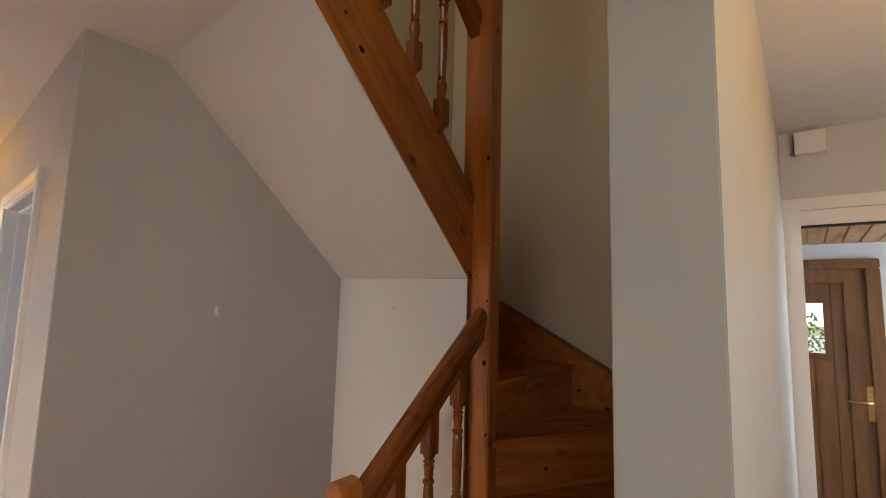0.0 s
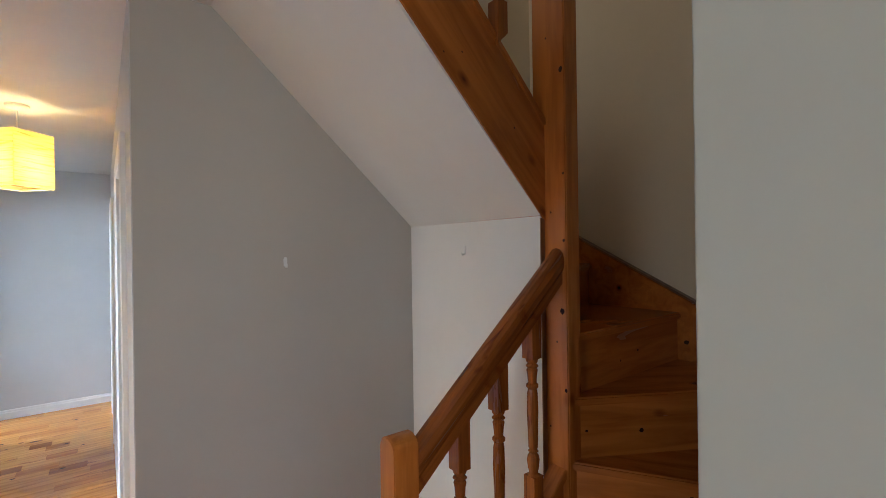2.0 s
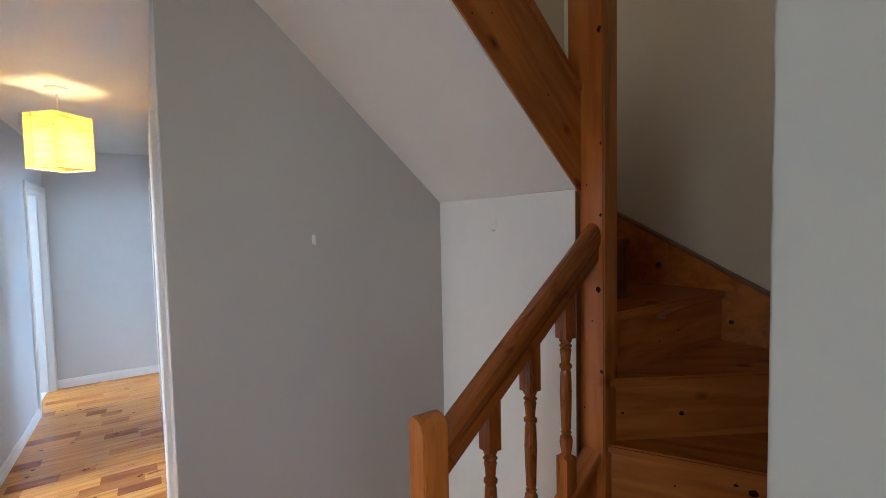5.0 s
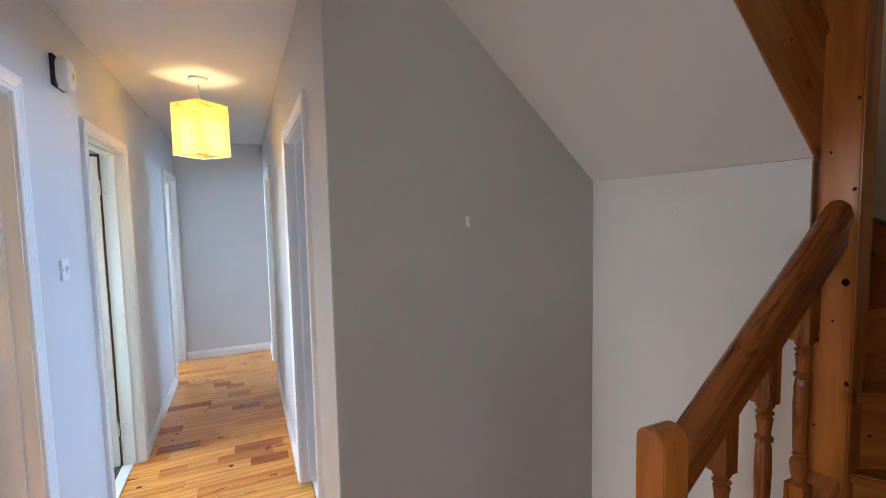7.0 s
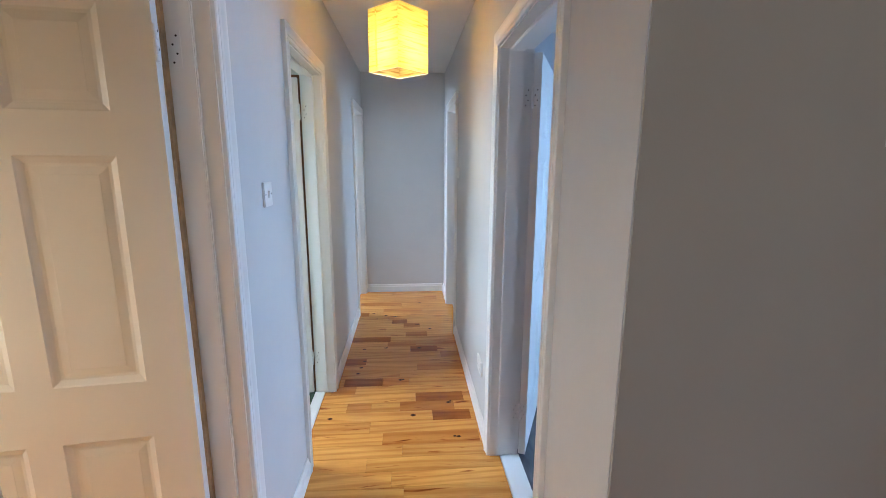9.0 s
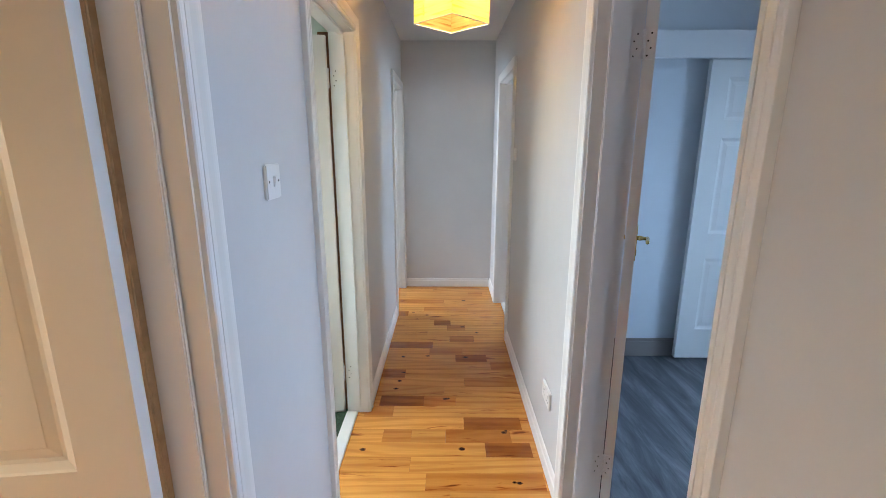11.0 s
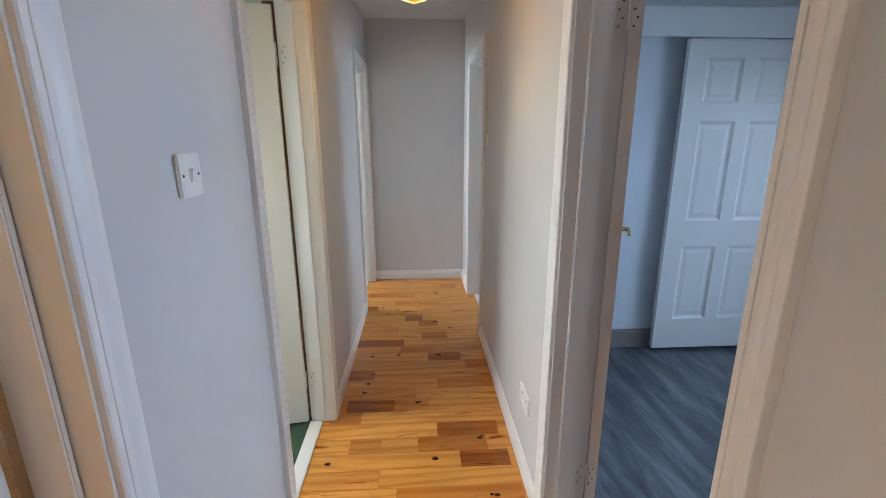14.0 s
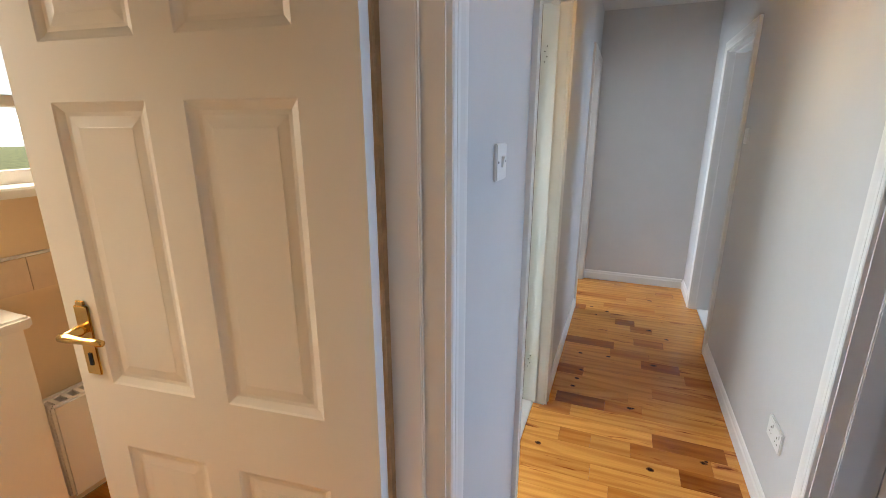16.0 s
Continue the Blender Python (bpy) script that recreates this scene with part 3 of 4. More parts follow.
def lever(parent, x, y, z, s, material, out):
    """A lever handle on a backplate. s: the way the lever points along local x; out: the way out of the face along y."""
    bp = boxes([(x - 0.02, x + 0.02, min(y, y + out * 0.006), max(y, y + out * 0.006), z - 0.085, z + 0.085)], 0.002)
    add_mesh(bp, boxes([(x - 0.012, x + 0.012, min(y, y + out * 0.006), max(y, y + out * 0.006), z + 0.085, z + 0.097)], 0.002))
    plate = part("handle_plate", bp, material, parent)
    hb = lathe([(0, 0.010), (0.012, 0.013), (0.03, 0.009), (0.05, 0.009)], 12)
    hb.transform(Matrix.Translation((x, y + out * 0.006, z + 0.03)) @ Matrix.Rotation(radians(90 * out), 4, "Z"))
    arm = lathe([(0, 0.010), (0.02, 0.0105), (0.06, 0.008), (0.10, 0.009), (0.115, 0.007)], 12)
    arm.transform(Matrix.Translation((x - s * 0.006, y + out * 0.052, z + 0.03)) @ Matrix.Rotation(0 if s > 0 else math.pi, 4, "Z"))
    add_mesh(hb, arm)
    part("handle", hb, material, parent, smooth=True)
    part("keyhole", boxes([(x - 0.004, x + 0.004, min(y, y + out * 0.0085), max(y, y + out * 0.0085), z - 0.06, z - 0.03)]), M_DARK, parent)
    return plate


HINGES = (0.240, 1.785)


def hinge(parent, x, y, z, inward):
    """Painted butt hinge: five knuckles with dark joints, and a plate with screws on the leaf's edge."""
    prof = []
    for k in range(5):
        lo = -0.045 + 0.018 * k
        prof += [(lo + 0.0004, 0.0035), (lo + 0.0012, 0.0056), (lo + 0.0164, 0.0056), (lo + 0.0172, 0.0035)]
    bm = lathe(prof, 10)
    bm.transform(Matrix.Translation((x, y, z)) @ Matrix.Rotation(radians(90), 4, "Y"))
    y0, y1 = sorted((y, y + inward * 0.030))
    add_mesh(bm, boxes([(x + 0.0012, x + 0.0035, y0, y1, z - 0.045, z + 0.045)]))
    h = part("hinge", bm, M_TRIM, parent, "white painted butt hinge")
    for dz, dy in ((-0.033, 0.012), (-0.011, 0.021), (0.011, 0.012), (0.033, 0.021)):
        sc = lathe([(0, 0.0030), (0.0009, 0.0028)], 8)
        sc.transform(Matrix.Translation((x + 0.0005, y + inward * dy, z + dz)))
        part("screw", sc, M_DARK, h)
    return h


def jamb_hinge(parent, x0, x1, y, z):
    """The hinge's other plate, let into a lining that faces the corridor's start."""
    h = part("hinge_plate", boxes([(x0, x1, y - 0.0016, y, z - 0.045, z + 0.045)], 0.0004), M_TRIM, parent)
    xm = (x0 + x1) / 2
    for dz, dx in ((-0.033, -0.005), (-0.011, 0.005), (0.011, -0.005), (0.033, 0.005)):
        sc = lathe([(0, 0.0028), (0.0009, 0.0028)], 8)
        sc.transform(Matrix.Translation((xm + dx, y - 0.0016, z + dz)) @ Matrix.Rotation(radians(-90), 4, "Z"))
        part("screw", sc, M_DARK, h)


def door_leaf(m, label, metal, width=0.755, handle=True, hinges=True, material=None, face=0):
    d = thing("panel_door", label, "door", m=m)
    lf = part("leaf", panel_leaf(width, 1.975, 0.036, COLS, ROWS), material or M_DOOR, d)
    if handle:
        lever(lf, width - 0.055, 0.0, 1.0, -1, metal, -1)
        lever(lf, width - 0.055, 0.036, 1.0, -1, metal, 1)
    if hinges:
        for z in HINGES:
            hinge(lf, -0.004, 0.0 if face == 0 else 0.036, z, 1 if face == 0 else -1)
    return d


door_surround("door_1", LW, 1, K0, K1, 0.112, "white moulded door surround of the kitchen", back=0.026, inner=M_TAN)
door_surround("door_2", LW, 1, L0, L1, 0.112, "white moulded door surround of the green bedroom", back=-0.03)
d2 = bpy.data.objects["door_2"]
# dark brown strip that closes the gap behind the leaf's hinge edge
part("hinge_batten", boxes([(LW - 0.175, LW - 0.1165, L1 + 0.026, L1 + 0.040, 0, HEAD)]), M_OAK, d2, "dark brown strip in the hinge gap")
door_surround("door_3", LW, 1, F0, F1, 0.112, "white moulded door surround near the corridor end")
door_surround("door_4", RW, -1, R0, R1, 0.145, "white moulded door surround of the blue bedroom", back=-0.03)
door_surround("door_5", RW, -1, E0, E1, 0.145, "white moulded door surround of the spare room")
for frame_name, x0, x1, y in (("door_1", LW - 0.108, LW - 0.078, K1 - 0.006), ("door_2", LW - 0.108, LW - 0.078, L1 - 0.006), ("door_4", RW + 0.110, RW + 0.140, R1 - 0.006)):
    for z in HINGES:
        jamb_hinge(bpy.data.objects[frame_name], x0, x1, y, z + 0.012)
# leaves: local x from the hinge, local y through the leaf, the face at y = 0 looks towards the corridor's start
door_leaf(pose(-0.645, 2.408, 0.012, 0, 0, 187) @ Matrix.Translation((0, -0.036, 0)), "white six-panel door standing open into the kitchen", M_BRASS, face=1)
door_leaf(pose(-0.660, 3.942, 0.012, 0, 0, 188) @ Matrix.Translation((0, -0.036, 0)), "white six-panel door standing open into the green bedroom", M_BRASS, width=0.715, face=1)
door_leaf(pose(0.534, 3.231, 0.012, 0, 0, 66.5) @ Matrix.Translation((0, -0.038, 0)), "white six-panel door standing open into the blue bedroom", M_BRASS, width=0.75, face=1)
door_leaf(pose(0.535, 5.755, 0.012, 0, 0, 12), "white six-panel door standing open into the spare room", M_STEEL, width=0.755)
sl = door_leaf(pose(1.53, 4.60, 0.022), "white six-panel sliding wardrobe door hung on a pelmet rail", M_STEEL, handle=False, hinges=False)
pel = thing("pelmet", "white painted pelmet board above the sliding door", "pelmet")
part("board", boxes([(1.15, 2.75, 4.56, 4.59, 2.00, 2.155)], 0.003), M_TRIM, pel)
part("top_board", boxes([(1.15, 2.75, 4.59, 4.68, 2.13, 2.155)]), M_TRIM, pel)
structure("baseboard_bedroom", boxes([(0.5, 1.60, 4.663, 4.68, 0, 0.115), (0.5, 1.60, 4.668, 4.68, 0.115, 0.135)], 0.003), M_SKIRT_DARK, "grey-brown glossy skirting board", "baseboard")

# skirting boards of the corridor
SK = [(0, 0), (0.016, 0), (0.016, 0.062), (0.011, 0.070), (0.010, 0.080), (0.006, 0.088), (0, 0.090)]


def skirting(name, p0, p1, out):
    """Along the floor from p0 to p1, standing out from the wall along out."""
    o = Vector(out)
    return structure(name, sweep([[Vector(p) + o * a + Vector((0, 0, b)) for a, b in SK] for p in (p0, p1)]), M_TRIM, "white moulded skirting board along the wall", "baseboard")


for a, b in ((K1 + CASE, L0 - CASE), (L1 + CASE, F0 - CASE), (W1 + CASE, K0 - CASE)):
    skirting("baseboard", (LW, a, 0), (LW, b, 0), (1, 0, 0))
for a, b in ((GREY_Y + 0.01, R0 - CASE), (R1 + CASE, E0 - CASE), (E1 + CASE, END_Y)):
    skirting("baseboard", (RW, a, 0), (RW, b, 0), (-1, 0, 0))
skirting("baseboard", (LW, END_Y, 0), (RW - 0.017, END_Y, 0), (0, -1, 0))

# ---- staircase ----
CX, CY = 1.495, 1.145
stairs = thing("staircase", "varnished pine staircase winding round a square newel post", "staircase", kind="")
RISE0, RISE = 0.183, 0.200
Z1 = 0.922


def edge_point(deg):
    """Where a line from the newel at that angle meets the walls round the winders."""
    c, s = math.cos(radians(deg)), math.sin(radians(deg))
    far = 9.0
    if c > 1e-6:
        far = min(far, (FAR_X - 0.002 - CX) / c)
    if s < -1e-6:
        far = min(far, (SIDE_Y + 0.002 - CY) / s)
    if s > 1e-6:
        far = min(far, (GREY_Y - 0.014 - CY) / s)
    return (CX + c * far, CY + s * far)


def slab(poly, z0, z1, bevel=0.0):
    bm = prism([(p[0], p[1]) for p in poly], (0, 0, z0), (1, 0, 0), (0, 1, 0), (0, 0, 1), z1 - z0)
    if bevel:
        bmesh.ops.bevel(bm, geom=bm.edges[:], offset=bevel, segments=2, affect="EDGES", clamp_overlap=True)
    return bm


CORNERS = [(-math.degrees(math.atan2(CY - SIDE_Y, FAR_X - CX)), (FAR_X - 0.002, SIDE_Y + 0.002)), (math.degrees(math.atan2(GREY_Y - CY, FAR_X - CX)), (FAR_X - 0.002, GREY_Y - 0.014))]
for k in range(5):
    a0, a1 = -60 + 30 * k, -30 + 30 * k
    z = Z1 + RISE * k
    c, s = math.cos(radians(a0)), math.sin(radians(a0))
    nx, ny = s, -c                                          # towards the lower step
    e0, e1 = edge_point(a0), edge_point(a1)
    nose = 0.022
    poly = [(CX + nx * nose, CY + ny * nose), (e0[0] + nx * nose, max(SIDE_Y + 0.002, e0[1] + ny * nose))]
    poly += [p for ang, p in CORNERS if a0 < ang < a1]
    poly += [e1, (CX, CY)]
    m, ln = along((CX, CY, z), (e0[0], e0[1], z))
    inv = m.inverted()
    bm = slab(poly, z - 0.028, z, 0.006)
    bm.transform(inv)
    part("tread", bm, M_PINE, stairs, m=m)
    bm = boxes([(0.0, ln, -0.008, 0.010, -RISE + 0.001, -0.029)])
    part("riser", bm, M_PINE, stairs, m=m)
# straight steps below and above the winders
for k in range(5):
    z = Z1 - RISE0 * (k + 1)
    x = CX + 0.02 - 0.216 * k
    if z > 0.05:
        part("tread", boxes([(x - 0.022, x + 0.235, SIDE_Y + 0.002, 1.125, z - 0.028, z)], 0.006), M_PINE, stairs)
    part("riser", boxes([(x, x + 0.018, SIDE_Y + 0.003, 1.124, max(0.0, z - RISE0 + 0.001), z - 0.029)]), M_PINE, stairs) if z > 0.05 else None
for k in range(5):
    z = Z1 + RISE * (5 + k)
    x = CX - 0.205 * k
    part("tread", boxes([(x - 0.225, x + 0.022, 1.242, GREY_Y - 0.016, z - 0.028, z)], 0.006), M_PINE, stairs)
    part("riser", boxes([(x - 0.018, x, 1.243, GREY_Y - 0.017, z - RISE + 0.001, z - 0.029)]), M_PINE, stairs)
# wall string behind the winders
part("wall_string", prism([(0.428, 1.040), (0.89, 1.271), (1.54, 1.597), (1.955, 1.81), (1.955, 1.30), (1.40, 1.05), (0.428, 0.60)], (FAR_X - 0.032, 0, 0), (0, 1, 0), (0, 0, 1), (1, 0, 0), 0.030), M_PINE, stairs)

# shadow gap along the string's top, drawn as a thin dark strip
for (ya, za), (yb, zb) in (((0.428, 1.040), (1.955, 1.81)),):
    part("string_edge", prism([(ya, za + 0.001), (yb, zb + 0.001), (yb, zb + 0.011), (ya, za + 0.011)], (FAR_X - 0.034, 0, 0), (0, 1, 0), (0, 0, 1), (1, 0, 0), 0.033), M_OAK, stairs, "dark strip for the shadow gap on the wall string")
# pine trim beside the newel; the dark brown stands in for its shadow
part("newel_fillet", boxes([(1.4475, 1.4662, 1.2035, 1.2077, 0.3, 1.70)]), M_OAK, stairs, "narrow pine fillet beside the post, dark brown for its shade")

# main newel: upright timber with worn arrises
NX0, NX1, NY0, NY1 = 1.467, 1.535, 1.118, 1.250
nm = pose((NX0 + NX1) / 2, (NY0 + NY1) / 2, 0, 0, -90, 0)
part("newel_post", boxes([(0, 3.6, -(NY1 - NY0) / 2, (NY1 - NY0) / 2, -(NX1 - NX0) / 2, (NX1 - NX0) / 2)], 0.004), M_PINE, stairs, m=nm)
# start post with a rounded top
ps = 0.034
arc = [(1.135 + 0.030 * math.sin(math.pi * k / 10), -ps * math.cos(math.pi * k / 10)) for k in range(11)]
post = prism([(0, -ps)] + arc + [(0, ps)], (0, 0, -ps), (1, 0, 0), (0, 1, 0), (0, 0, 1), 2 * ps)
bmesh.ops.bevel(post, geom=[e for e in post.edges if abs(e.verts[0].co.z - e.verts[1].co.z) < 1e-6], offset=0.003, segments=2, affect="EDGES", clamp_overlap=True)
part("start_post", post, M_PINE, stairs, "pine post with a rounded top", m=pose(0.867, 1.157, 0, 0, -90, 0))

RAILP = [(-0.024, -0.040), (-0.024, -0.012), (-0.031, 0.0), (-0.032, 0.018), (-0.026, 0.034), (-0.014, 0.043), (0, 0.046), (0.014, 0.043), (0.026, 0.034), (0.032, 0.018), (0.031, 0.0), (0.024, -0.012), (0.024, -0.040)]


def handrail(p0, p1, name="handrail"):
    m, ln = along(p0, p1)
    sl_ = (Vector(p1) - Vector(p0)).normalized()
    cut = sl_.z / math.hypot(sl_.x, sl_.y)                  # plumb-cut ends
    bm = sweep([[(a + b * cut, y, b) for y, b in RAILP] for a in (0.0, ln)])
    return part(name, bm, M_RAIL, stairs, m=m, smooth=False)


SL = 0.848
handrail((0.900, 1.160, 1.060), (1.468, 1.160, 1.060 + SL * 0.568))
m, ln = along((0.90, 1.160, 0.385), (1.468, 1.160, 0.385 + SL * 0.568))
part("lower_string", boxes([(-0.02, ln + 0.02, -0.016, 0.016, -0.24, 0.0), (-0.02, ln + 0.02, -0.030, 0.030, 0.0, 0.028)], 0.003), M_PINE, stairs, m=m)


def baluster(x, y, z0, z1, slope):
    """Square blocks at both ends, a turned shaft with rings between. Its ends follow the slope."""
    h = z1 - z0
    q = 0.0205
    bm = bmesh.new()
    for a, b, s0, s1 in ((0, 0.115, slope, 0), (h - 0.115, h, 0, slope)):
        v = []
        for zz, s in ((a, s0), (b, s1)):
            v.append([bm.verts.new((zz + s * dx, dy, -dx)) for dx, dy in ((-q, -q), (q, -q), (q, q), (-q, q))])
        bm.faces.new(v[0])
        bm.faces.new(v[1][::-1])
        for k in range(4):
            bm.faces.new((v[0][k], v[0][(k + 1) % 4], v[1][(k + 1) % 4], v[1][k]))
    t0, t1 = 0.115, h - 0.115
    d = t1 - t0
    prof = [(0, 0.0195), (0.02, 0.013), (0.06, 0.0165), (0.13, 0.0195), (0.165, 0.0175), (0.19, 0.011), (0.205, 0.016), (0.22, 0.0115), (0.24, 0.0145), (0.55, 0.0175), (0.70, 0.0160), (0.74, 0.0135), (0.755, 0.0185), (0.775, 0.0185), (0.79, 0.0130), (0.86, 0.0150), (0.90, 0.0175), (0.915, 0.0135), (0.935, 0.0195), (0.955, 0.0135), (0.975, 0.018), (1, 0.0195)]
    add_mesh(bm, lathe([(t0 + u * d, r) for u, r in prof], 14))
    o = part("baluster", bm, M_RAIL, stairs, m=pose(x, y, z0, 0, -90, 0))
    return o


for x in (1.055, 1.200, 1.345):
    base = 0.385 + 0.035 + SL * (x - 0.90)
    top = 1.060 - 0.055 + SL * (x - 0.90)
    baluster(x, 1.160, base, top, SL)

# upper flight: outer string with its capping, balusters and rail
US = -0.985
m, ln = along((1.467, 1.236, 1.692), (0.40, 1.236, 1.692 - US * 1.067))
bm = prism([(1.467, 1.692), (0.40, 1.692 - US * 1.067), (0.40, 2.012 - US * 1.067), (1.467, 2.012)], (0, 1.200, 0), (1, 0, 0), (0, 0, 1), (0, 1, 0), 0.036)
bm.transform(m.inverted())
part("upper_string", bm, M_PINE, stairs, m=m)
m, ln = along((1.467, 1.212, 2.000), (0.40, 1.212, 2.000 - US * 1.067))
part("string_capping", boxes([(0.0, ln, -0.030, 0.018, 0.0, 0.022)], 0.004), M_PINE, stairs, m=m)
for x in (1.265, 1.115, 0.965, 0.815):
    z = 2.03 - US * (1.467 - x)
    baluster(x, 1.205, z, z + 0.62, -US)
handrail((1.466, 1.205, 2.74), (0.40, 1.205, 2.74 - US * 1.066), "upper_handrail")

# larger knots in the stair timbers


def knot_disc(at, u, v, r, out, seed):
    rr = random.Random(seed)
    bm = bmesh.new()
    a, u, v, o = Vector(at), Vector(u).normalized(), Vector(v).normalized(), Vector(out).normalized()
    vs = [bm.verts.new(a + o * 0.0006 + u * (r * 1.25 * math.cos(math.pi * k / 5) * rr.uniform(0.8, 1.15)) + v * (r * math.sin(math.pi * k / 5) * rr.uniform(0.8, 1.15))) for k in range(10)]
    c = bm.verts.new(a + o * 0.0009)
    for k in range(10):
        bm.faces.new((vs[k], vs[(k + 1) % 10], c))
    part("knot", bm, M_KNOT, stairs)


for n, (y, z, r) in enumerate(((1.133, 2.167, 0.010), (1.138, 1.400, 0.011), (1.190, 2.286, 0.004), (1.128, 1.837, 0.005), (1.129, 1.625, 0.006), (1.178, 1.717, 0.004), (1.127, 1.150, 0.007), (1.19, 1.02, 0.004), (1.16, 1.30, 0.004))):
    knot_disc((NX0, y, z), (0, 0, 1), (0, 1, 0), r * 0.75, (-1, 0, 0), n)
for n, (x, z, r) in enumerate(((0.888, 2.357, 0.016), (0.824, 2.44, 0.009), (0.981, 2.31, 0.005), (1.034, 2.332, 0.005), (1.325, 1.974, 0.005), (1.117, 2.155, 0.004), (1.052, 2.139, 0.004))):
    knot_disc((x, 1.200, z), (-1, 0, 1), (1, 0, 1), r * 0.6, (0, -1, 0), 20 + n)
for n, (a, dist, z, r) in enumerate(((-60, 0.39, 0.855, 0.018), (-60, 0.35, 0.868, 0.008), (-60, 0.20, 0.83, 0.005), (-30, 0.25, 1.00, 0.012), (-30, 0.06, 1.01, 0.007), (0, 0.42, 1.21, 0.009), (0, 0.30, 1.19, 0.006))):
    c, s_ = math.cos(radians(a)), math.sin(radians(a))
    out = Vector((s_, -c, 0))
    knot_disc(Vector((CX + c * dist, CY + s_ * dist, z)) + out * 0.0085, (c, s_, 0), (0, 0, 1), r * 0.6, out, 40 + n)
knot_disc((FAR_X - 0.032, 1.101, 1.199), (0, 1, 0), (0, 0, 1), 0.009, (-1, 0, 0), 60)

# ---- hall and porch ----
inner = thing("glazed_inner_door", "white framed glazed inner door between hall and porch", "door")
part("frame_architrave", boxes([(2.715, 2.74, 0.225, 0.300, 0, 2.08), (2.715, 2.74, -0.80, 0.300, 2.08, 2.135)], 0.004), M_TRIM, inner)
part("frame_jamb", boxes([(2.730, 2.80, 0.237, 0.276, 0, 2.010)], 0.004), M_TRIM, inner)
part("frame_head", boxes([(2.730, 2.80, -0.74, 0.276, 2.010, 2.079)], 0.004), M_TRIM, inner)
part("frame_jamb", boxes([(2.730, 2.80, -0.74, -0.70, 0, 2.010)], 0.004), M_TRIM, inner)
part("gasket", boxes([(2.729, 2.76, 0.2265, 0.2365, 0.02, 2.0095), (2.729, 2.76, -0.6895, 0.2265, 1.9995, 2.0095), (2.729, 2.76, -0.6995, -0.6895, 0.02, 2.0095)], 0.002), M_DARK, inner, "black rubber glazing gasket")
g = part("pane", boxes([(2.755, 2.759, -0.689, 0.226, 0.02, 1.999)]), M_GLASS, inner)
g.visible_shadow = False
for z in (1.93, 0.95):
    part("catch", boxes([(2.722, 2.7295, 0.2385, 0.247, z, z + 0.05)], 0.002), M_STEEL, inner, "small worn metal door catch")
part("latch_keep", boxes([(2.7265, 2.7295, 0.150, 0.232, 2.028, 2.040), (2.7265, 2.7295, 0.226, 0.234, 2.012, 2.028)], 0.001), M_TRIM, inner, "white painted latch keep on the frame head")
bx = thing("alarm_box", "small white square box fixed under the hall ceiling", "box")
part("cover", boxes([(2.690, 2.739, 0.118, 0.232, 2.343, 2.447)], 0.004), M_PLASTIC, bx)
part("back_plate", boxes([(2.7395, 2.744, 0.124, 0.236, 2.350, 2.454)]), M_DARK, bx)

PX0, PX1 = 2.86, 4.2
structure("porch_wall_front", boxes([(PX1, PX1 + 0.15, -0.16, 0.62, 1.965, 2.3), (PX1, PX1 + 0.15, 0.62, 0.9, -0.1, 2.3), (PX1, PX1 + 0.15, -1.7, -0.16, -0.1, 2.3)]), M_WALL, "pale porch wall round the front door")
structure("porch_wall_side", boxes([(PX0, PX1, 0.75, 0.85, -0.1, 2.3), (PX0, 3.0, -1.8, -1.7, -0.1, 2.3), (4.0, PX1, -1.8, -1.7, -0.1, 2.3), (3.0, 4.0, -1.8, -1.7, -0.1, 0.9), (3.0, 4.0, -1.8, -1.7, 2.05, 2.3)]), M_WALL, "pale porch side wall with a window")
structure("porch_wall_inner", boxes([(2.8602, 2.89, -1.7, -0.78, -0.1, 2.3), (2.8602, 2.89, 0.30, 0.75, -0.1, 2.3), (2.8602, 2.89, -0.78, 0.30, 2.14, 2.3)]), M_WALL, "pale porch wall beside the glazed door")
structure("porch_floor", boxes([(PX0, PX1, -1.7, 0.75, -0.1, -0.02)]), M_CONCRETE, "grey porch floor", "floor")
pc = tagged(new("porch_ceiling"), "varnished pine boarded porch ceiling", "ceiling", kind="structure")
bm = bmesh.new()
for k in range(27):
    y = 0.74 - 0.09 * k
    add_mesh(bm, boxes([(PX0 + 0.031, PX1 - 0.001, y - 0.086, y, 2.075, 2.09)], 0.004))
add_mesh(bm, boxes([(PX0 + 0.03, PX1, -1.69, 0.745, 2.092, 2.11)]))
part("boards", bm, M_PLANK, pc)

fd = thing("front_door", "brown wooden front door with a small window and brass handle", "door")
part("frame_head", boxes([(4.165, 4.30, -0.16, 0.70, 1.900, 1.965)], 0.006), M_OAK, fd)
part("frame_jamb", boxes([(4.165, 4.30, -0.16, -0.085, -0.02, 1.900)], 0.006), M_OAK, fd)
lf = part("leaf_stile", boxes([(4.185, 4.235, -0.085, 0.030, -0.015, 1.90)], 0.005), M_OAK, fd)
part("leaf_rail", boxes([(4.185, 4.235, 0.030, 0.70, 1.80, 1.90)], 0.005), M_OAK, fd)
for a, b in ((0.030, 0.098), (0.52, 0.61), (0.61, 0.70)):
    part("board", boxes([(4.197, 4.225, a + 0.001, b - 0.001, 0.0, 1.80)], 0.004), M_OAK, fd)
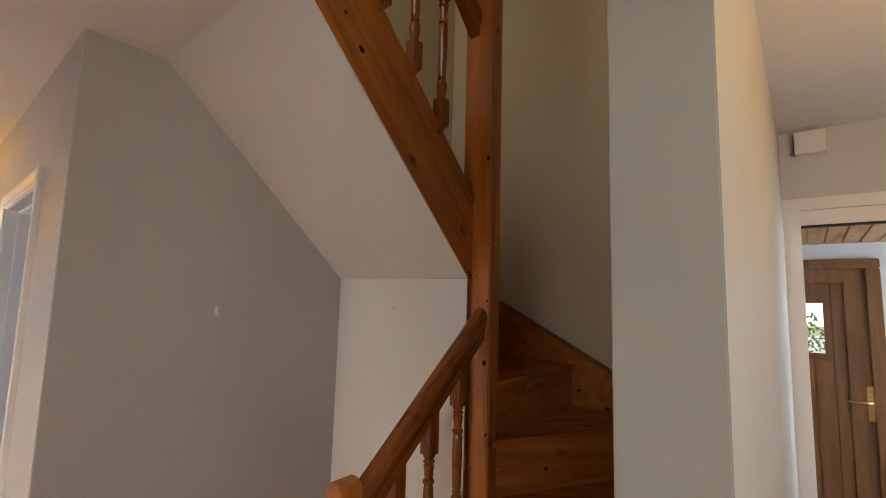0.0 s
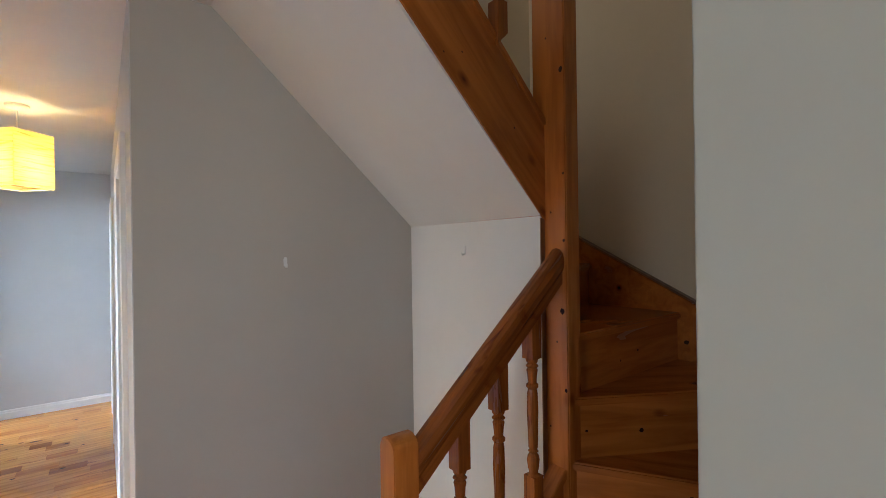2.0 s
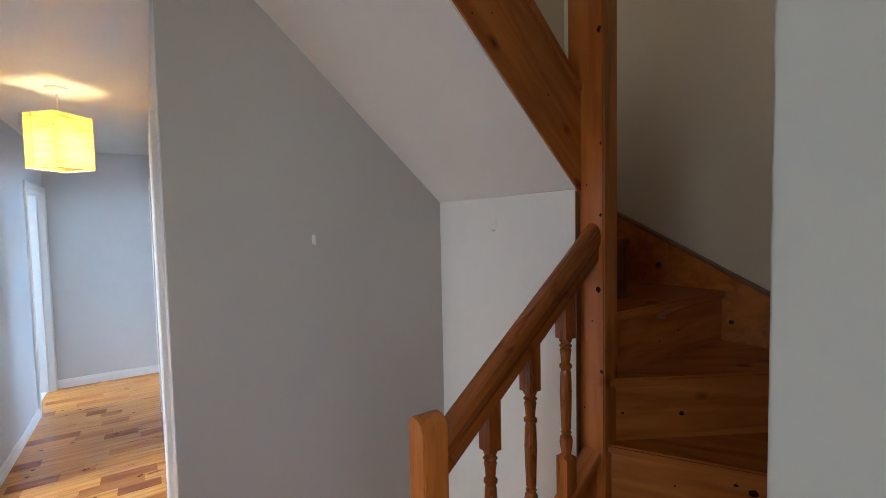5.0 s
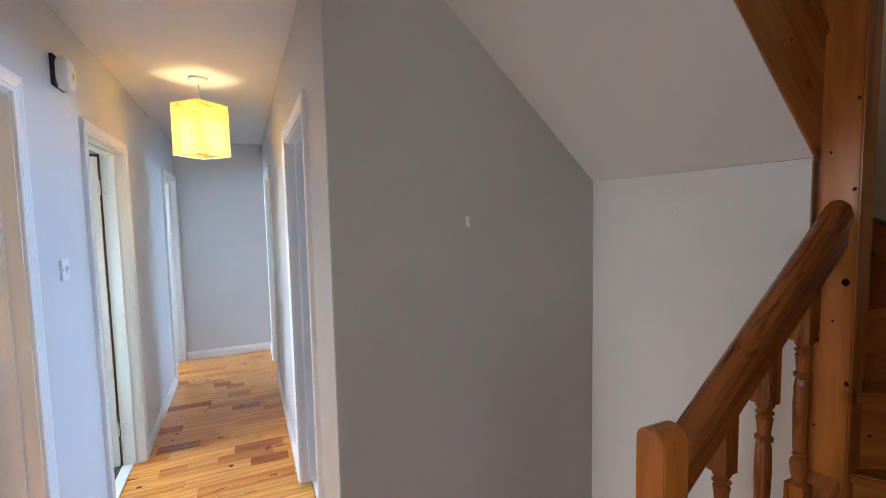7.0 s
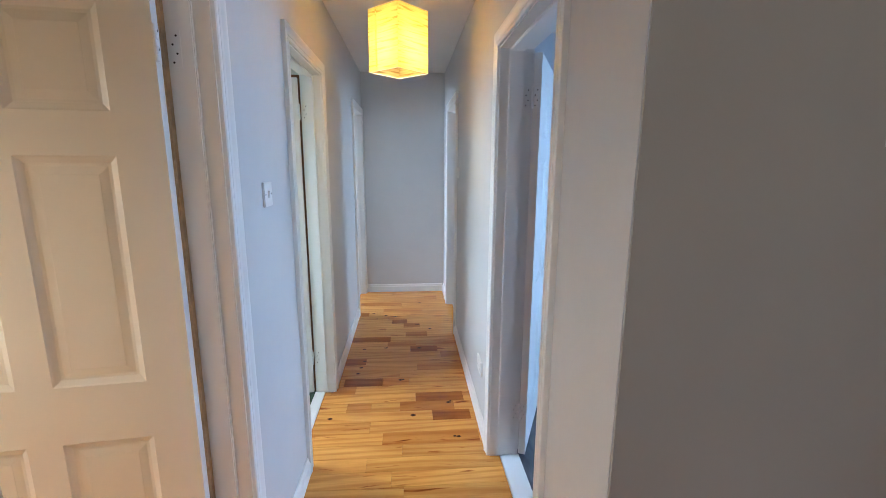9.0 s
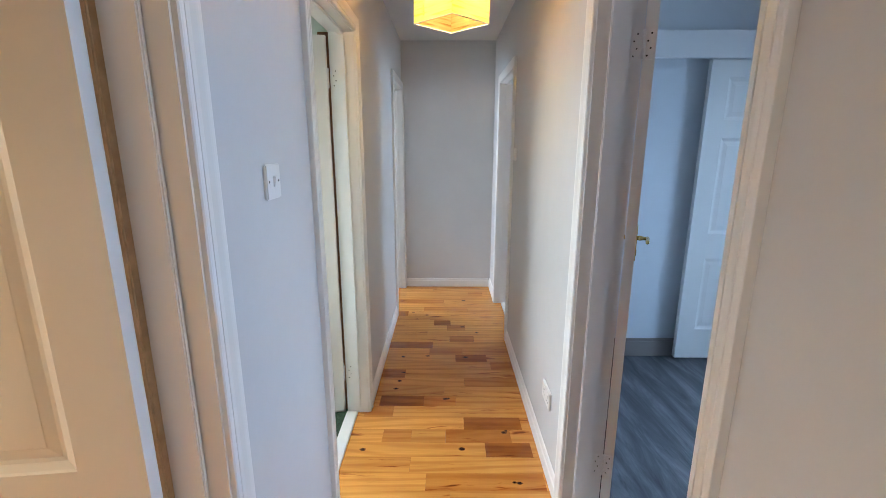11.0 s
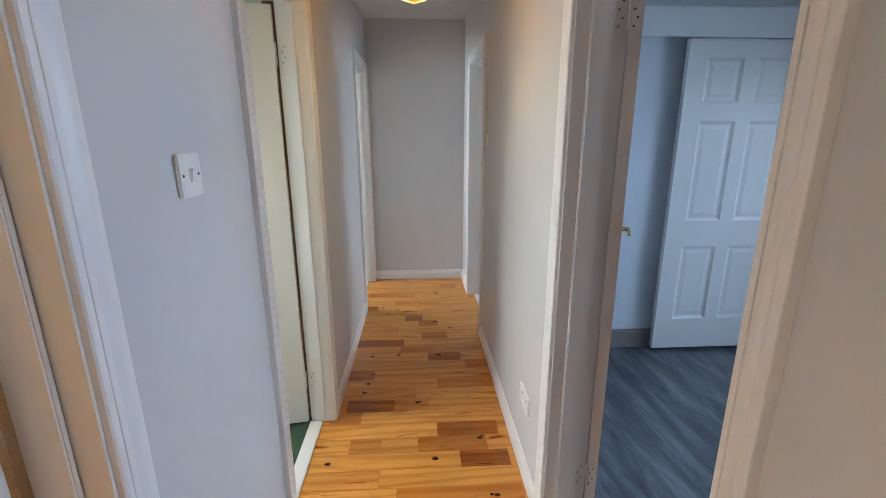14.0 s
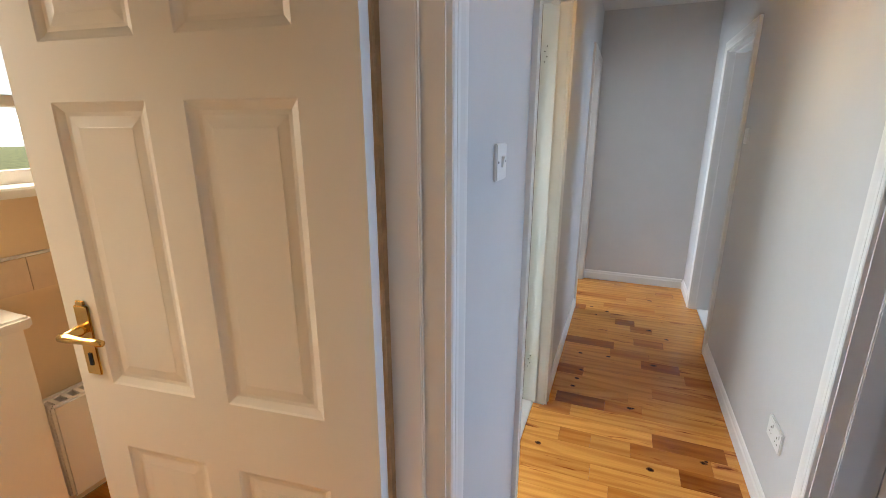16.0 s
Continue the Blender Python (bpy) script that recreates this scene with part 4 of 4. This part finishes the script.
for a, b in ((0.098, 0.203), (0.203, 0.308), (0.308, 0.413), (0.413, 0.52)):
    part("board", boxes([(4.197, 4.225, a + 0.001, b - 0.001, 0.0, 1.275)], 0.004), M_OAK, fd)
    part("board", boxes([(4.197, 4.225, a + 0.001, b - 0.001, 1.70, 1.80)], 0.004), M_OAK, fd)
part("backing", boxes([(4.2255, 4.238, 0.030, 0.138, 0.0, 1.80), (4.2255, 4.238, 0.477, 0.70, 0.0, 1.80), (4.2255, 4.238, 0.138, 0.477, 0.0, 1.312), (4.2255, 4.238, 0.138, 0.477, 1.662, 1.80)]), M_OAK, fd)
wf = boxes([(4.180, 4.23, 0.098, 0.140, 1.275, 1.70), (4.180, 4.23, 0.475, 0.52, 1.275, 1.70), (4.180, 4.23, 0.140, 0.475, 1.275, 1.315), (4.180, 4.23, 0.140, 0.475, 1.66, 1.70)], 0.006)
part("window_frame", wf, M_OAK, fd)
g = part("pane", boxes([(4.205, 4.210, 0.141, 0.474, 1.316, 1.659)]), M_GLASS, fd)
g.visible_shadow = False
part("handle_plate", boxes([(4.176, 4.1845, -0.112 + 0.02, -0.072 + 0.02, 0.90, 1.125)], 0.003), M_BRASS, fd)
ha = lathe([(0, 0.008), (0.04, 0.008), (0.10, 0.0075), (0.125, 0.006)], 10)
ha.transform(Matrix.Translation((4.150, -0.075, 1.02)) @ Matrix.Rotation(radians(90), 4, "Z"))
add_mesh(ha, boxes([(4.148, 4.178, -0.080, -0.066, 1.013, 1.027)], 0.003))
part("handle", ha, M_BRASS, fd, "brass lever handle", smooth=True)

# ---- corridor fixtures ----
pl = thing("pendant_lamp", "lit square paper lampshade hanging from the ceiling", "lamp", m=pose(-0.07, 3.75, 0, 0, 0, 45))
hs, z0, z1 = 0.112, 1.985, 2.305
for k in range(4):
    m = Matrix.Rotation(radians(90 * k), 4, "Z")
    bm = boxes([(-hs, hs, -hs - 0.0008, -hs, z0 + 0.003, z1 - 0.003)])
    o = part("shade_side", bm, M_SHADE, pl)
    o.matrix_local = m
    for za in (z0, z1 - 0.004):
        o = part("wire_frame", boxes([(-hs - 0.001, hs + 0.001, -hs - 0.002, -hs + 0.002, za, za + 0.003)]), M_PLASTIC, pl)
        o.matrix_local = m
part("seam", boxes([(-hs - 0.0022, -hs - 0.0008, 0.048, 0.056, z0 + 0.005, z1 - 0.005)]), M_SHADE, pl).matrix_local = Matrix.Identity(4)
rose = lathe([(0, 0.055), (0.012, 0.055), (0.022, 0.047), (0.03, 0.02), (0.034, 0.006)], 24)
rose.transform(Matrix.Translation((0, 0, CEIL)) @ Matrix.Rotation(radians(90), 4, "Y"))
part("ceiling_rose", rose, M_PLASTIC, pl, smooth=True).matrix_local = Matrix.Identity(4)
cord = lathe([(0, 0.0035), (0.20, 0.0035), (0.205, 0.016), (0.245, 0.018), (0.25, 0.012)], 12)
cord.transform(Matrix.Translation((0, 0, CEIL - 0.03)) @ Matrix.Rotation(radians(90), 4, "Y"))
part("cord", cord, M_PLASTIC, pl, smooth=True).matrix_local = Matrix.Identity(4)
part("shade_arms", boxes([(-hs, hs, -0.002, 0.002, z1 - 0.07, z1 - 0.066), (-0.002, 0.002, -hs, hs, z1 - 0.075, z1 - 0.071)]), M_STEEL, pl).matrix_local = Matrix.Identity(4)

sw = thing("light_switch", "white plastic single rocker light switch on the wall", "switch")
part("plate", boxes([(LW, LW + 0.009, 2.779, 2.868, 1.353, 1.440)], 0.003), M_PLASTIC, sw)
part("rocker", prism([(0, -0.013), (0.004, -0.013), (0.008, 0.012), (0, 0.013)], (LW + 0.009, 2.818, 1.397), (1, 0, 0), (0, 0, 1), (0, 1, 0), 0.012), M_PLASTIC, sw)
for y in (2.793, 2.854):
    s = lathe([(0, 0.003), (0.001, 0.003)], 8)
    s.transform(Matrix.Translation((LW + 0.0088, y, 1.397)))
    part("screw", s, M_DARK, sw)
sw2 = thing("light_switch", "white plastic light switch beside the spare room door", "switch")
part("plate", boxes([(RW - 0.009, RW, 4.76, 4.845, 1.385, 1.47)], 0.003), M_PLASTIC, sw2)
part("rocker", boxes([(RW - 0.013, RW - 0.009, 4.796, 4.808, 1.415, 1.44)], 0.001), M_PLASTIC, sw2)

so = thing("wall_socket", "white plastic double wall socket above the skirting", "socket")
part("plate", boxes([(RW - 0.010, RW, 3.492, 3.638, 0.312, 0.398)], 0.003), M_PLASTIC, so)
for yc in (3.53, 3.60):
    part("pin_holes", boxes([(RW - 0.0105, RW - 0.0095, yc - 0.003, yc + 0.003, 0.358, 0.366), (RW - 0.0105, RW - 0.0095, yc - 0.014, yc - 0.008, 0.338, 0.342), (RW - 0.0105, RW - 0.0095, yc + 0.008, yc + 0.014, 0.338, 0.342)]), M_DARK, so)
    part("rocker", boxes([(RW - 0.013, RW - 0.010, yc - 0.022, yc - 0.012, 0.368, 0.386)], 0.001), M_PLASTIC, so)

al = thing("alarm_sounder", "white plastic alarm unit high on the corridor wall", "alarm")
part("back_plate", boxes([(LW, LW + 0.014, 2.858, 2.985, 2.138, 2.262)], 0.002), M_DARK, al, "dark base plate")
ring = [(-0.060, -0.030), (-0.034, -0.063), (0.034, -0.063), (0.060, -0.036), (0.060, 0.036), (0.034, 0.063), (-0.034, 0.063), (-0.060, 0.034)]
part("cover", sweep([[(LW + d, 2.926 + p * q, 2.197 + r * q) for p, r in ring] for d, q in ((0.012, 0.97), (0.018, 1.0), (0.042, 0.98), (0.050, 0.90), (0.054, 0.74))]), M_PLASTIC, al)
part("lens", boxes([(LW + 0.0535, LW + 0.057, 2.925, 2.945, 2.180, 2.205)], 0.001), M_BRASS, al, "small beige lens")


def hook(at, out):
    o = Vector(out)
    a = Vector(at)
    s = o.cross(Vector((0, 0, 1)))
    h = thing("wall_hook", "small white plastic adhesive hook on the wall", "hook", group="wall hooks")
    part("plate", prism([(-0.006, -0.017), (0.006, -0.017), (0.007, 0.010), (0.004, 0.018), (-0.004, 0.018), (-0.007, 0.010)], a, s, (0, 0, 1), o, 0.003), M_PLASTIC, h)
    part("prong", prism([(0.003, -0.020), (0.016, -0.022), (0.020, -0.010), (0.017, -0.009), (0.014, -0.017), (0.003, -0.013)], a - s * 0.003, o, (0, 0, 1), s, 0.006), M_PLASTIC, h)


hook((0.867, GREY_Y, 1.562), (0, -1, 0))
hook((1.447, 1.588, 1.598), (-1, 0, 0))

# ---- kitchen behind the open door ----
va = thing("kitchen_unit", "white base cabinet with a pale worktop by the window", "cabinet")
part("body", boxes([(-2.195, -1.965, 1.5, 2.470, 0, 0.865)], 0.004), M_DOOR, va)
part("worktop", boxes([(-2.195, -1.945, 1.5, 2.490, 0.865, 0.905)], 0.008), M_CERAMIC, va)
tp = lathe([(0, 0.022), (0.03, 0.016), (0.12, 0.014), (0.13, 0.02), (0.16, 0.018)], 14)
tp.transform(Matrix.Translation((-2.10, 2.42, 1.065)) @ Matrix.Rotation(radians(90), 4, "Y"))
part("tap", tp, M_STEEL, va, smooth=True)
ti = tagged(new("tile_splashback"), "glossy cream tiles above the worktop", "tiles", kind="structure")
for k in range(5):
    part("tile", boxes([(-2.199, -2.190, 1.50 + 0.28 * k, 1.7785 + 0.28 * k, 0.91, 1.035)], 0.001), M_TILE, ti)
part("tile_trim", boxes([(-2.199, -2.186, 1.50, 2.90, 1.037, 1.047)], 0.002), M_TRIM, ti)
ra = thing("radiator", "white panel radiator with a grilled top", "radiator")
part("panel", boxes([(-2.110, -2.085, 2.535, 2.90, 0.10, 0.50)], 0.010), M_TRIM, ra)
part("back_panel", boxes([(-2.19, -2.165, 2.535, 2.90, 0.10, 0.50)], 0.010), M_TRIM, ra)
part("end_cap", boxes([(-2.165, -2.110, 2.535, 2.545, 0.10, 0.50)], 0.002), M_TRIM, ra)
for k in range(8):
    part("grille_slat", boxes([(-2.165, -2.110, 2.56 + 0.042 * k, 2.575 + 0.042 * k, 0.485, 0.495)]), M_TRIM, ra)

# ---- floor boards, last ----
fl = tagged(new("floor"), "honey-coloured lacquered pine strip floor with dark knots", "floor", kind="structure")
PITCH, ROW0 = 0.1085, 3.368                                # strip width, and where the row by the lamp begins
rnd = random.Random(7)
SHARED = {}
# brown heartwood pieces: row, from, to, depth of colour
BROWN = [(0, -0.18, 0.36, 1), (2, 0.11, 0.34, 2), (3, -0.09, 0.25, 1), (4, 0.01, 0.32, 2), (3, -0.42, -0.27, 1), (6, -0.48, -0.22, 2), (6, -0.22, -0.03, 1), (5, -0.55, -0.39, 1), (9, -0.55, -0.36, 2), (8, 0.03, 0.37, 1), (13, -0.53, -0.19, 2), (12, -0.21, 0.03, 1), (11, -0.02, 0.20, 2), (14, -0.06, 0.13, 1), (17, -0.19, -0.05, 2), (16, -0.08, 0.07, 1), (19, -0.55, -0.43, 2), (20, -0.29, 0.11, 1), (22, -0.54, -0.11, 1), (24, 0.14, 0.28, 1), (10, 0.22, 0.40, 1)]


def strip_mesh(ln, tone):
    key = (round(ln, 2), tone)
    if key not in SHARED:
        bm = boxes([(0, key[0] - 0.0004, 0, PITCH - 0.0011, -0.012, 0)])
        top = [e for e in bm.edges if all(v.co.z > -0.001 for v in e.verts)]
        bmesh.ops.bevel(bm, geom=top, offset=0.0005, segments=1, affect="EDGES")
        me = bpy.data.meshes.new("floor_strip")
        bm.to_mesh(me)
        bm.free()
        me.materials.append((M_FLOOR, M_FLOOR_MID, M_FLOOR_BROWN)[tone])
        SHARED[key] = me
    return SHARED[key]


def lay(x, y, ln, tone):
    o = new("floor_strip", strip_mesh(ln, tone))
    o.location = (x, y, 0)
    o.parent = fl


XL, XR = -0.62, 0.44
for row in range(-8, 27):
    y = ROW0 + PITCH * row
    spans, x = [], XL
    for _, a, b, tone in sorted(p for p in BROWN if p[0] == row):
        spans += [(x, a, 0), (a, b, tone)]
        x = b
    spans.append((x, XR, 0))
    for a, b, tone in spans:
        while tone == 0 and b - a > 0.95:
            ln = round(rnd.uniform(0.35, 0.75), 2)
            lay(a, y, ln, 0)
            a += ln
        if b - a > 0.015:
            lay(a, y, b - a, tone)
rest = bmesh.new()
y = ROW0 - PITCH * 8
while y > -1.3:
    y -= PITCH
    x = XL
    stop_x = XR if y + PITCH > GREY_Y else 2.74
    while x < stop_x - 0.02:
        ln = rnd.choice((0.32, 0.40, 0.46, 0.55, 0.7))
        add_mesh(rest, boxes([(x, min(x + ln, stop_x) - 0.001, y, y + PITCH - 0.001, -0.012, 0)]))
        x += ln
tagged(part("hall_floor_strips", rest, M_FLOOR, fl), kind="stuff")
for x, y, r in ((-0.505, 3.635, 0.012), (-0.008, 3.643, 0.014), (-0.091, 4.094, 0.013), (-0.075, 4.098, 0.008), (0.218, 3.775, 0.012), (0.232, 3.79, 0.008), (-0.372, 4.41, 0.012), (-0.389, 4.30, 0.012), (-0.402, 4.206, 0.012), (-0.258, 5.444, 0.014), (0.053, 4.633, 0.018), (0.052, 5.18, 0.016), (-0.386, 5.51, 0.012), (0.245, 3.414, 0.011), (0.222, 3.418, 0.009), (-0.396, 4.636, 0.012), (0.084, 5.83, 0.016), (-0.22, 4.65, 0.012), (0.16, 5.06, 0.012), (-0.34, 5.35, 0.010)):
    for name, grow, long, lift, material in (("knot_ring", 0.95, 1.35, 0.0004, M_RING), ("knot", 0.60, 0.85, 0.0008, M_KNOT)):
        bm = bmesh.new()
        n = 12
        vs = [bm.verts.new((x + long * r * math.cos(2 * math.pi * k / n) * rnd.uniform(0.75, 1.2), y + grow * r * math.sin(2 * math.pi * k / n) * rnd.uniform(0.75, 1.2), lift)) for k in range(n)]
        c = bm.verts.new((x, y, lift + 0.0002))
        for k in range(n):
            bm.faces.new((vs[k], vs[(k + 1) % n], c))
        part(name, bm, material, fl)
